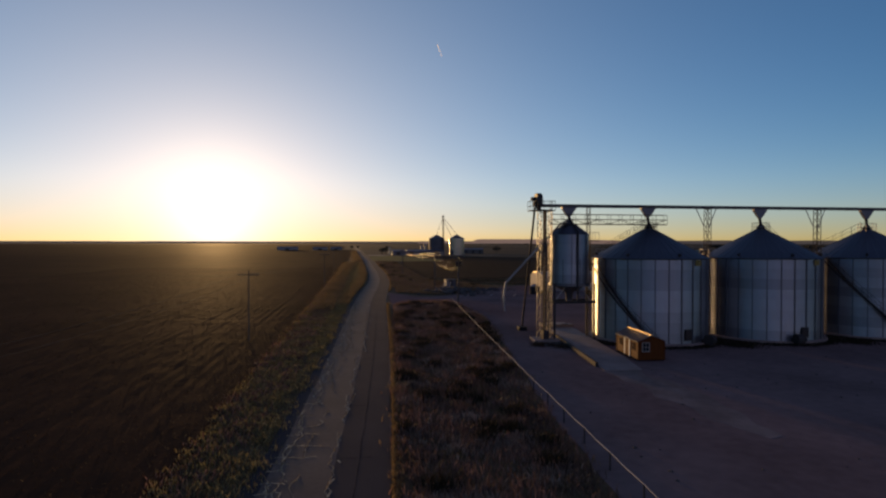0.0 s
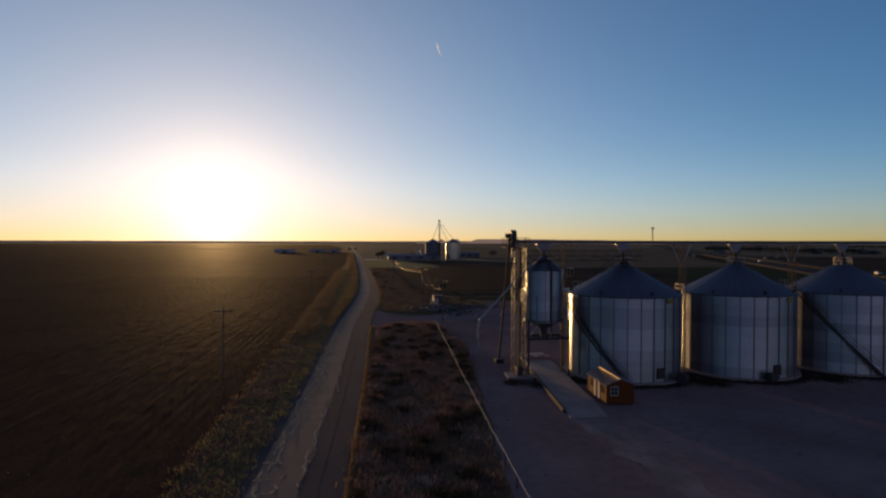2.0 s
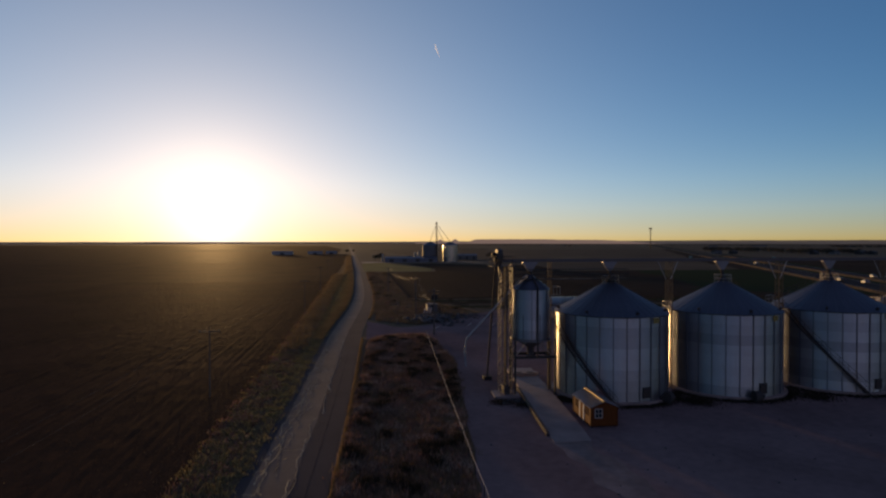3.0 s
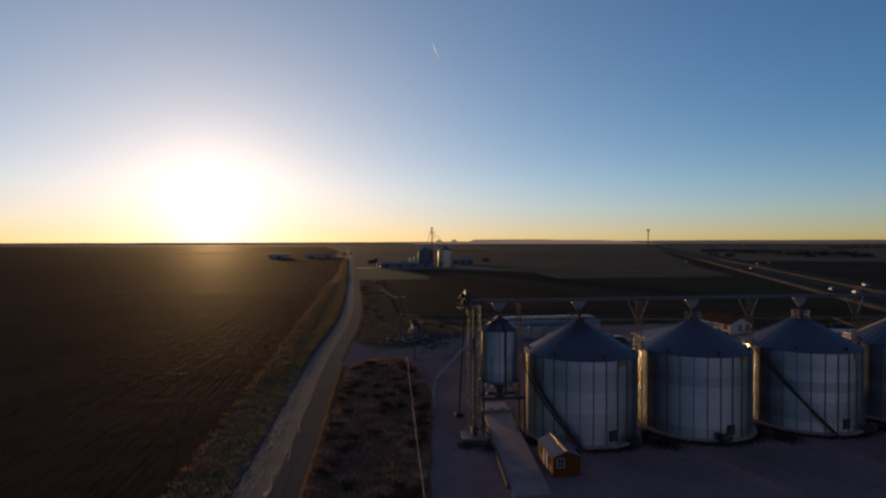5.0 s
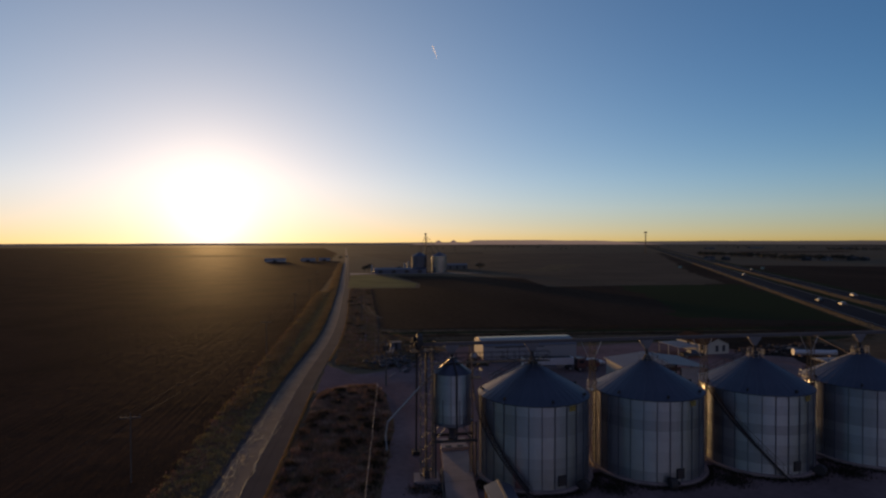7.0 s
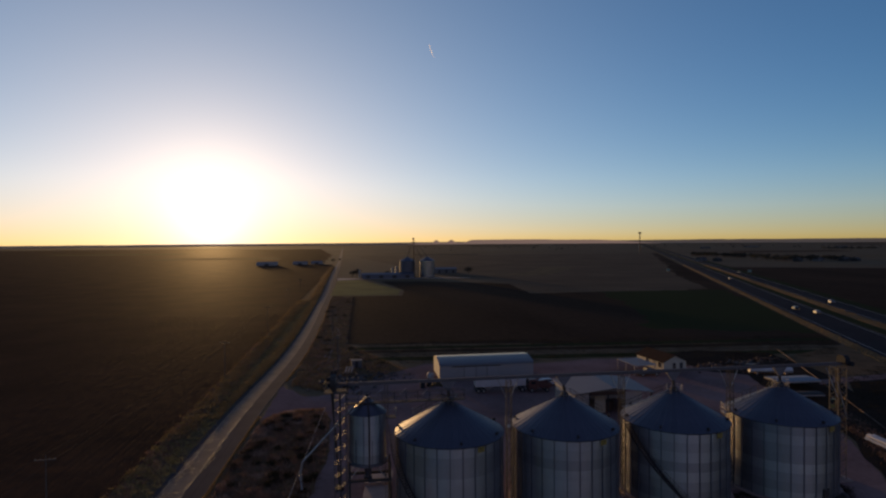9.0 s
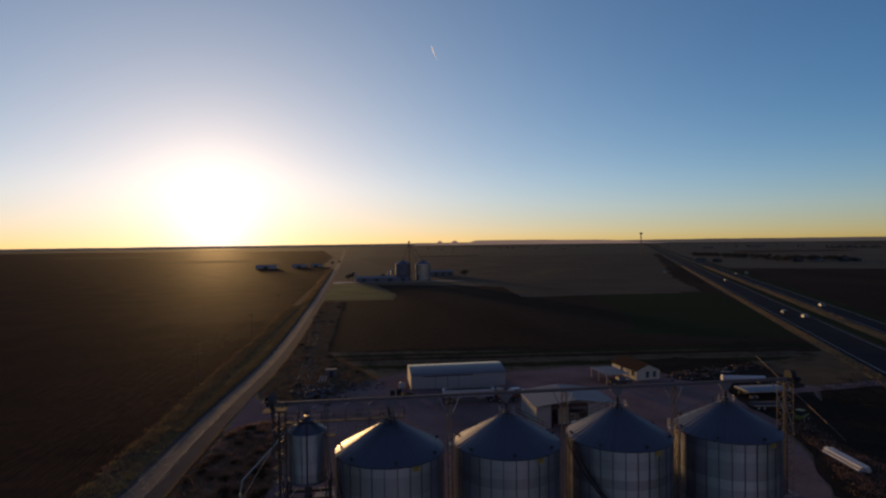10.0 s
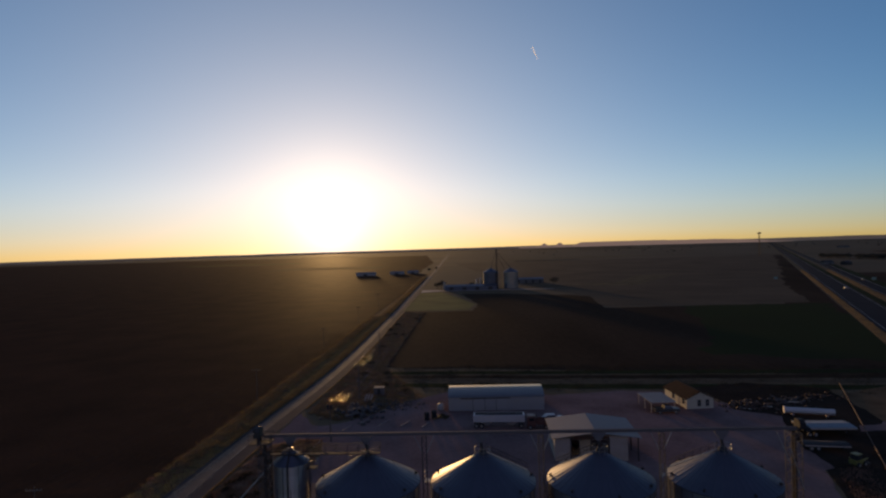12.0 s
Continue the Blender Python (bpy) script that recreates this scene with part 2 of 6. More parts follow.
HILL = material("hills_with_haze_glow", (0.3, 0.25, 0.22), 1.0, other=(0.224, 0.184, 0.162), scale=0.002, fine=0.02, mix=0.8, bump=0, spec=0.1)
LEAVES = material("far_tree_leaves", (0.02, 0.02, 0.012), 0.7, other=(0.012, 0.012, 0.008), scale=0.5, mix=0.9, bump=0, per_island=0.4, through_light=0.25)
BARK = material("tree_bark", (0.07, 0.05, 0.035), 0.9, mix=0.6, bump=0.4)
DARK_PAINT = material("dark_vehicle_paint", (0.02, 0.022, 0.028), 0.3, 0.0, mix=0.3, bump=0, per_object=0.1)
WHITE_PAINT = material("white_vehicle_paint", (0.46, 0.42, 0.4), 0.45, 0.0, other=(0.34, 0.3, 0.28), mix=0.4, bump=0)
RED_PAINT = material("faded_red_paint", (0.13, 0.045, 0.035), 0.5, 0.0, mix=0.5, bump=0)
BLUE_TARP = material("pale_blue_tarpaulin", (0.17, 0.19, 0.21), 0.7, 0.0, other=(0.12, 0.13, 0.14), scale=0.7, mix=0.6, bump=0.2, bump_scale=3)
CLOUD = material("contrail_vapour", (0.95, 0.95, 0.95), 1.0, other=(0.9, 0.9, 0.9), bump=0, mix=0.1, through_light=0.9, spec=0.0)
HAZY = material("mesa_with_haze_glow", (0.2, 0.16, 0.14), 1.0, other=(0.16, 0.13, 0.115), scale=0.002, fine=0.02, mix=0.6, bump=0, spec=0.0)
# emission stands in for the bright haze in front of the far mesa
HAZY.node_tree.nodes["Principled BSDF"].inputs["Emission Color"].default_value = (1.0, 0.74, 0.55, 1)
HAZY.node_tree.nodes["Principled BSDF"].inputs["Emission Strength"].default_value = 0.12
# the horizon rise glows faintly too, in place of real haze
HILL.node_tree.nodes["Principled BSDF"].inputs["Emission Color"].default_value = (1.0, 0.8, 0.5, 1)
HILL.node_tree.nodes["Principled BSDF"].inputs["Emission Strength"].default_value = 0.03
TRACK = material("dusty_track", (0.28, 0.195, 0.168), 0.9, other=(0.165, 0.114, 0.098), scale=0.25, fine=1.5, mix=1.0, bump=0.4, bump_scale=9, spec=0.0)
SHED_ROOF = corrugated("grey_shed_roof_sheet", (0.13, 0.15, 0.2), 0.28, 0.8, 0.25, "Y", 0.015, 0.02)
FENCE_PAINT = material("chalky_white_pipe_paint", (0.42, 0.39, 0.37), 0.8, other=(0.25, 0.21, 0.18), scale=0.5, fine=4, mix=0.8, bump=0.05, spec=0.1)
LOADER_PAINT = material("dull_yellow_green_paint", (0.16, 0.15, 0.03), 0.55, other=(0.08, 0.075, 0.02), scale=2, mix=0.7, bump=0.05)
DOOR_WHITE = material("clean_white_paint", (0.7, 0.67, 0.63), 0.6, other=(0.55, 0.52, 0.48), scale=2, mix=0.4, bump=0.03)
HEAD_STEEL = material("dark_glossy_elevator_sheet", (0.05, 0.046, 0.043), 0.65, 0.5, other=(0.04, 0.036, 0.033), scale=1.5, mix=0.6, bump=0.05)
DULL_SHEET = material("dull_weathered_sheet", (0.15, 0.14, 0.13), 0.8, other=(0.09, 0.085, 0.08), scale=0.1, mix=0.7, bump=0.05, spec=0.1)


# ---- mesh helpers ----
class Shape:
    """Vertices and faces of one mesh, put together from simple solids."""

    def __init__(self):
        self.v, self.f = [], []

    def quad(self, *pts):
        k = len(self.v)
        self.v += [tuple(p) for p in pts]
        self.f.append(tuple(range(k, k + len(pts))))
        return self

    def box(self, x0, y0, z0, x1, y1, z1, m=None):
        k = len(self.v)
        pts = [(x, y, z) for z in (z0, z1) for y in (y0, y1) for x in (x0, x1)]
        self.v += [tuple(m @ Vector(p)) if m else p for p in pts]
        self.f += [tuple(k + i for i in q) for q in ((0, 2, 3, 1), (4, 5, 7, 6), (0, 1, 5, 4), (2, 6, 7, 3), (0, 4, 6, 2), (1, 3, 7, 5))]
        return self

    def tube(self, p, q, r, r2=None, n=8, caps=True):
        p, q = Vector(p), Vector(q)
        r2 = r if r2 is None else r2
        way = (q - p).normalized()
        a = way.orthogonal().normalized()
        b = way.cross(a)
        k = len(self.v)
        for c, rr in ((p, r), (q, r2)):
            self.v += [tuple(c + rr * (math.cos(2 * math.pi * i / n) * a + math.sin(2 * math.pi * i / n) * b)) for i in range(n)]
        self.f += [(k + i, k + (i + 1) % n, k + n + (i + 1) % n, k + n + i) for i in range(n)]
        if caps:
            self.f += [tuple(k + i for i in reversed(range(n))), tuple(k + n + i for i in range(n))]
        return self

    def lathe(self, profile, n=32, a0=0.0, a1=2 * math.pi, at=(0, 0)):
        """Turns a profile of (radius, height) round the upright axis."""
        k, full = len(self.v), abs(a1 - a0) > 6.28
        m = n if full else n + 1
        for r, z in profile:
            self.v += [(at[0] + r * math.cos(a0 + (a1 - a0) * i / n), at[1] + r * math.sin(a0 + (a1 - a0) * i / n), z) for i in range(m)]
        for j in range(len(profile) - 1):
            for i in range(n):
                i2 = (i + 1) % m
                self.f.append((k + j * m + i, k + j * m + i2, k + (j + 1) * m + i2, k + (j + 1) * m + i))
        return self

    def prism(self, outline, z0, z1):
        """An upright prism over a plan outline (counter-clockwise)."""
        k, n = len(self.v), len(outline)
        self.v += [(x, y, z0) for x, y in outline] + [(x, y, z1) for x, y in outline]
        self.f += [(k + i, k + (i + 1) % n, k + n + (i + 1) % n, k + n + i) for i in range(n)]
        self.f += [tuple(k + n + i for i in range(n)), tuple(k + i for i in reversed(range(n)))]
        return self

    def extrude_x(self, outline, x0, x1):
        """A solid over an outline of (y, z), drawn out along x."""
        k, n = len(self.v), len(outline)
        self.v += [(x0, y, z) for y, z in outline] + [(x1, y, z) for y, z in outline]
        self.f += [(k + i, k + (i + 1) % n, k + n + (i + 1) % n, k + n + i) for i in range(n)]
        self.f += [tuple(k + n + i for i in range(n)), tuple(k + i for i in reversed(range(n)))]
        return self

    def mesh(self, name, mat, smooth=False):
        me = bpy.data.meshes.new(name)
        me.from_pydata(self.v, [], self.f)
        me.materials.append(mat)
        if smooth:
            me.shade_smooth()
        return me


def part(name, shape, mat, parent=None, label="", at=None, smooth=False):
    ob = new(name, shape.mesh(name, mat, smooth) if isinstance(shape, Shape) else shape)
    ob.parent = parent
    if at is not None:
        ob.matrix_basis = at if isinstance(at, Matrix) else Matrix.Translation(at)
    return tagged(ob, label)


def thing(name, label, category, at=(0, 0, 0), group="", turn=0.0, kind=""):
    ob = new(name)
    ob.empty_display_size = 0.3
    ob.matrix_basis = pose(*at, 0, 0, turn)
    return tagged(ob, label, category, group, kind)


def structure(name, shape, mat, label, category="", smooth=False, kind="structure", at=None):
    ob = part(name, shape, mat, None, "", at, smooth)
    return tagged(ob, label, category, "", kind)


def strip(points, z):
    """A flat band between a left and a right edge, given as (y, x_left, x_right) rows, with turned-down edges."""
    s = Shape()
    k = len(points)
    for y, a, b in points:
        s.v += [(a, y, 0.0), (a, y, z), (b, y, z), (b, y, 0.0)]
    for i in range(k - 1):
        for j in range(3):
            s.f.append((4 * i + j, 4 * i + j + 1, 4 * i + j + 5, 4 * i + j + 4))
    s.f = [tuple(reversed(q)) for q in s.f]
    return s


def between(y, rows):
    """Piecewise-linear value at y of rows (y, value)."""
    return float(np.interp(y, [r[0] for r in rows], [r[1] for r in rows]))


# ---- ground ----
ground = Shape().quad((-6500, -2500, -0.02), (6500, -2500, -0.02), (6500, 4950, -0.02), (-6500, 4950, -0.02))
structure("ground", ground, PLAIN, "wide flat plain of dry grass and soil reaching the horizon", "ground")

ROAD_MID = [(-160, -42.5), (-80, -37.4), (-36, -34.7), (-20, -33.95), (2, -33.05), (20, -32.5), (39, -32.0), (60, -31.0), (75, -29.6), (95, -28.6), (115, -28.0), (138, -27.9),
            (168, -28.0), (212, -28.6), (290, -29.3), (372, -31.2), (424, -32.2), (550, -34.6), (730, -38), (980, -43), (2500, -80)]
road_ys = [-160 + 4 * i for i in range(90)] + [200 + 20 * i for i in range(116)]
smooth_mid = [(y, sum(between(y + d, ROAD_MID) for d in (-16, -8, 0, 8, 16)) / 5) for y in road_ys]


def road_x(y):
    return between(y, smooth_mid)


def wobble(y, k):
    return 0.16 * noise.noise((y * 0.21, k * 7.3, 0)) + 0.1 * noise.noise((y * 0.9, k * 3.1, 4))


dense = [-160 + 1.0 * i for i in range(361)] + [200 + 20 * i for i in range(1, 116)]
structure("road", strip([(y, road_x(y) - 3.3 + wobble(y, 1), road_x(y) + 3.1 + wobble(y, 2)) for y in dense], 0.03), CONCRETE_OLD,
          "narrow straight country road of worn, cracked concrete", "road")
structure("road_overlay", strip([(y, road_x(y) + 0.35 + 0.6 * wobble(y, 3), road_x(y) + 3.05 + wobble(y, 4)) for y in dense], 0.036), ASPHALT,
          "smooth dark asphalt lane laid over one half of the road", "road")
# shadow of the verge grass on the road edge, laid on as a dark strip
structure("road_edge_shade", strip([(y, road_x(y) - 3.4 + wobble(y, 1), road_x(y) - 2.7 + 0.9 * wobble(y, 6)) for y in dense], 0.036), ASPHALT,
          "dark edge strip of the road standing for the shadow of the verge grass", "road")

yard_outline = [(-24.5, -90), (75, -90), (62, -12), (57, -2), (65, 12), (70, 25), (90, 38), (97, 49), (86, 60), (72, 64), (64, 76), (51, 78), (33, 75),
                (7, 80), (-3, 71), (-9, 62), (-15, 55), (-19, 52.5), (-22, 53.5), (-26, 60), (-27.2, 63), (-27.8, 38.5), (-26.4, 41.4), (-22.5, 43.8),
                (-17.4, 44), (-15.6, 36), (-15.2, 18), (-18.5, -8), (-20.5, -24), (-22.5, -45)]


def smooth_outline(pts, step=1.5, rough=0.5):
    out = []
    for (xa, ya), (xb, yb) in zip(pts, pts[1:] + pts[:1]):
        n = max(1, int(math.hypot(xb - xa, yb - ya) / step))
        for i in range(n):
            x, y = xa + (xb - xa) * i / n, ya + (yb - ya) * i / n
            out.append((x + rough * noise.noise((x * 0.35, y * 0.35, 1)), y + rough * noise.noise((x * 0.35, y * 0.35, 9))))
    return out


structure("yard", Shape().prism(smooth_outline(yard_outline), -0.05, 0.02), GRAVEL, "pale compacted gravel yard round the bins and sheds, stained and rutted", "yard")

# fields
FIELD_X = -41.6


def furrows(x0, x1, y0, y1, dx, dy, name, label):
    xs, ys = np.arange(x1, x0, -dx), np.arange(y0, y1 + dy, dy)
    v, f = [], []
    for y in ys:
        bend = 2.5 * math.sin(y / 160)
        for i, x in enumerate(xs):
            ridge = (0.008 + 0.01 * noise.noise((x * 0.13, y * 0.05, 7))) * math.cos(math.pi * i) - (0.018 if i % 14 in (3, 4, 8, 9) and i > 8 else 0.0)
            v.append((x + (0 if i == 0 else bend * min(1, i / 30)), y, 0.1 + ridge * min(1, i / 4) + 0.045 * noise.noise((x * 0.8, y * 0.35, 0)) - 0.1 * (i == 0)))
    w = len(xs)
    for j in range(len(ys) - 1):
        for i in range(w - 1):
            k = j * w + i
            f.append((k, k + w, k + w + 1, k + 1))
    s = Shape()
    s.v, s.f = v, f
    return structure(name, s, SOIL, label, "field", kind="structure")


furrows(-330, FIELD_X, -70, 420, 0.55, 2.4, "field_west", "bare ploughed field with long low furrows along the road")
structure("field_west_far", Shape().quad((-1600, -300, 0.02), (-329, -300, 0.02), (-329, 730, 0.02), (-1600, 730, 0.02))
          .quad((-329, 419, 0.02), (-43, 419, 0.02), (-46, 730, 0.02), (-329, 730, 0.02)), SOIL, "ploughed brown field stretching far away beside the road", "field")

HWY_SLOPE, HN, HW = math.radians(26.15), (math.cos(math.radians(26.15)), -math.sin(math.radians(26.15))), (math.sin(math.radians(26.15)), math.cos(math.radians(26.15)))


def hwy(off, along):
    return (HN[0] * off + HW[0] * along, HN[1] * off + HW[1] * along)


def hwy_band(name, a, b, z, mat, label, lo=-400, hi=4800):
    s = Shape()
    n = 130
    for i in range(n + 1):
        t = lo + (hi - lo) * (i / n) ** 1.5
        for o in (a, b):
            jit = 0.5 * noise.noise((t * 0.11, o, 3)) if mat is DRY_VERGE else 0
            x, y = hwy(o + jit, t)
            s.v += [(x, y, z if o == a else z)]
    s.f = [(2 * i, 2 * i + 1, 2 * i + 3, 2 * i + 2) for i in range(n)]
    return structure(name, s, mat, label, "highway")


hwy_band("highway_verge", 80.3, 124.0, 0.03, DRY_VERGE, "dry straw-coloured grass verge and median of the highway")
hwy_band("highway_lane", 84.4, 98.8, 0.06, HIGHWAY, "dark asphalt carriageway of the divided highway")
hwy_band("highway_lane", 109, 119.4, 0.06, HIGHWAY, "dark asphalt carriageway of the divided highway")
for o in (85.9, 97.6, 110.2, 118.2):
    hwy_band("highway_line", o, o + 0.22, 0.065, FENCE_PAINT, "worn white edge line of the highway", hi=1400)
hwy_band("median_grass", 99.2, 103.6, 0.07, GREEN_FIELD, "darker green grass in the highway median")

structure("field_north", Shape().prism(smooth_outline([(-14.5, 112), (150, 86), (212, 262), (-14.0, 266)], 4, 1.6), -0.05, 0.02), SOIL_DARK, "dark bare field behind the yard", "field")
structure("field_green", Shape().prism(smooth_outline([(92, 124), (150, 100), (212, 262), (132, 264), (118, 190)], 6, 7.0), -0.05, 0.024), GREEN_FIELD, "low dark green crop field", "field")
strip_e = [hwy(o, t) for o, t in ((79.6, 60), (79.6, 1300), (55, 1300), (55, 320))]
structure("field_east", Shape().prism(smooth_outline(strip_e, 12, 0.8), -0.05, 0.018), SOIL_DARK, "dark bare headland of the field beside the highway", "field")
beyond = [hwy(o, t) for o, t in ((126, -60), (420, -60), (420, 560), (300, 640), (126, 640))]
structure("field_beyond", Shape().prism(smooth_outline(beyond, 12, 0.8), -0.05, 0.02), SOIL_DARK, "dark ploughed field on the far side of the highway", "field")
hwy_band("verge_beyond", 119.6, 126, 0.034, GREEN_FIELD, "olive grass strip beyond the highway", hi=900)
structure("field_tan", Shape().prism(smooth_outline([(88, 274), (150, 271), (207, 268), (262, 400), (296, 466), (62, 458), (74, 402), (92, 372)], 6, 4.0), -0.05, 0.03), TAN_FIELD, "pale stubble field before the far farm", "field")
structure("field_dark_corner", Shape().prism(smooth_outline([(13, 258), (90, 258), (96, 336), (84, 352), (34, 378), (6, 384), (18, 300)], 4, 2.0), -0.05, 0.036), SOIL_DARK, "dark bare corner of field before the far farm", "field")
structure("field_wedge", Shape().prism(smooth_outline([(90, 452), (152, 424), (236, 566), (196, 572), (150, 470)], 6, 3.0), -0.05, 0.036), DRY_VERGE, "narrow wedge of pale dry stubble", "field")
structure("field_west_beyond", Shape().prism(smooth_outline([(-2400, 729), (-60, 729), (-70, 1250), (-180, 2500), (-1200, 2700), (-2400, 2500)], 20, 9.0), -0.05, 0.019), SOIL, "brown ploughed field reaching towards the horizon", "field")
structure("hedge_strip", Shape().prism(smooth_outline([(110, 1178), (252, 1198), (252, 1206), (110, 1186)], 8, 3.0), -0.05, 0.7), WEEDS, "long dark hedge between far fields", "hedge")
structure("field_far", Shape().prism(smooth_outline([(60, 460), (300, 470), (640, 1150), (-20, 1150)], 12, 8.0), -0.05, 0.026), TAN_FIELD, "far stubble field of brownish tan", "field")
structure("verge_west", Shape().prism(smooth_outline([(-45, -160), (-40, -90), (-37.6, -36), (-36.9, -20), (-36.0, 2), (-34.9, 39), (-31.6, 95), (-30.9, 138), (-31.9, 250), (-35.0, 424), (-37, 550),
          (-41, 740), (-47, 740), (-45, 550), (-42, 250), (FIELD_X - 0.4, 100), (FIELD_X - 0.4, -60), (-46, -100), (-50, -160)], 3, 0.3), -0.05, 0.008), VERGE,
          "grassy roadside verge of olive and straw", "verge")
structure("verge_east", Shape().prism(smooth_outline([(-25.5, 62), (-9, 64), (2, 74), (-14.6, 112), (-14, 266), (-26, 268), (-25.4, 250), (-24.8, 138), (-25.3, 95)], 3, 0.3), -0.05, 0.008), VERGE,
          "rough grass between road and field", "verge")
structure("island", Shape().prism(smooth_outline([(-29.4, -36), (-30.8, -20), (-29.4, 2), (-27.8, 37), (-26.4, 41.3), (-22.5, 43.7), (-17.4, 43.9), (-15.6, 36), (-15.2, 18), (-18.5, -8), (-20.5, -24),
          (-22.5, -45), (-24.5, -90), (-38, -160), (-40, -160), (-34, -80), (-31.2, -36)][1:], 2, 0.3), -0.05, 0.026), VERGE, "rough scrubby strip between road and yard", "verge")

for (xa, ya), (xb, yb) in (((-17.2, 66), (-15.6, 100)), ((-19.0, 78), (-17.6, 150)), ((-20.4, 77), (-19.0, 150))):
    run = [(y, xa + (xb - xa) * (y - ya) / (yb - ya) + 0.5 * noise.noise((y * 0.12, xa, 2)), 0.14 + 0.1 * noise.noise((y * 0.5, xb, 4))) for y in np.arange(ya, yb, 1.5)]
    structure("wheel_rut", strip([(float(y), x - w, x + w) for y, x, w in run], 0.02), TRACK, "pale dusty wheel rut through the rough grass", "track")

for name, a, b, mat, label in (("field_strip_green", (0.10, 0.26), 0.021, GREEN_FIELD, "narrow green strip along the field edge"), ("field_strip_tan", (0.34, 0.46), 0.022, TAN_FIELD, "narrow tan strip of stubble along the field edge"),
                               ("field_strip_dark", (0.5, 0.64), 0.023, SOIL_DARK, "narrow dark strip of turned soil"), ("field_strip_green", (0.7, 0.84), 0.0235, GREEN_FIELD, "narrow green strip along the field edge")):
    lo, hi = [[(x, 84 - 0.10 * (x + 14) * (1 - k) + k * (26 - 0.06 * (x + 14))) for x in range(-12, 142, 6)] for k in a]
    structure(name, Shape().prism(smooth_outline(lo + hi[::-1], 4, 0.9), -0.05, b), mat, label, "field")
structure("dirt_patch", Shape().prism(smooth_outline([(92, 50), (118, 50), (126, 58), (138, 86), (133, 84), (120, 80), (104, 72), (86, 57)], 3, 1.8), -0.05, 0.0245), VERGE, "bare brown dirt patch beside the highway", "dirt")
structure("lane_east", Shape().prism(smooth_outline([(88, 44), (118, 47), (134, 46), (134, 49.5), (112, 50.5), (90, 47.5)], 3, 0.5), -0.05, 0.036), GRAVEL, "pale dirt lane from yard to highway", "track")
structure("rough_ground_east", Shape().prism(smooth_outline([(78, -95), (62, -12), (57.5, -2), (65.5, 12), (70.5, 25), (90, 38), (97, 47), (133, 45), (108, -10), (90, -95)], 4, 1.2), -0.05, 0.012), DARK_EARTH, "dark rough earth with dead weeds beside the yard", "ground")

# dark scrap ground; its west edge also paints in the trailers' shade
structure("rough_ground_back", Shape().prism(smooth_outline([(67.5, 10), (70, 17.5), (72.5, 28), (72.6, 35), (75, 46), (78.5, 54.5), (74, 58), (71.2, 60), (71.5, 67), (70, 80), (84, 84), (101, 77), (97, 52), (90, 38), (78, 24)], 2, 0.9), -0.05, 0.031),
          DARK_EARTH, "dark bare earth strewn with scrap, taking in the shade round the trailers", "ground")

# far patchwork of fields, long strips of slightly different soil and stubble out to the horizon
patch_rng = random.Random(31)
for i in range(34):
    far_y = 760 + 2900 * patch_rng.random() ** 1.3
    x0 = -0.55 * far_y + 1.6 * far_y * patch_rng.random()
    w_, d_ = patch_rng.uniform(120, 420) * (0.6 + far_y / 1800), patch_rng.uniform(40, 130) * (0.6 + far_y / 1500)
    if abs(x0 + w_ / 2 + 50) < w_ / 2 + 60 or abs((x0 + w_ / 2) * HN[0] + far_y * HN[1] - 98) < w_ / 2 + d_:
        continue
    skew = patch_rng.uniform(-0.2, 0.5) * d_
    mat = (TAN_FIELD, SOIL_DARK, GREEN_FIELD, SOIL, DRY_VERGE)[i % 5]
    structure("far_field", Shape().prism(smooth_outline([(x0, far_y), (x0 + w_, far_y), (x0 + w_ + skew, far_y + d_), (x0 + skew, far_y + d_)], 30, 9.0), -0.05, 0.03 + 0.004 * i),
              mat, ("tan stubble", "dark bare soil", "low green crop", "brown ploughed soil", "dry straw grass")[i % 5] + " field far out on the plain", "field")


# ---- grain bins ----
BIN_R, EAVE, APEX, RINGS, STIFF, PANELS = 6.3, 9.33, 12.95, 8, 28, 42
BIN_TURN = [0.0, -9.5, 4.0, 5.7]
BINS = [(0.0, 0.0), (14.23, 0.0), (28.54, 0.0), (43.24, 0.0)]


def roof_z(r):
    return EAVE - 0.05 + (APEX - EAVE + 0.05) * (1 - r / (BIN_R + 0.18))


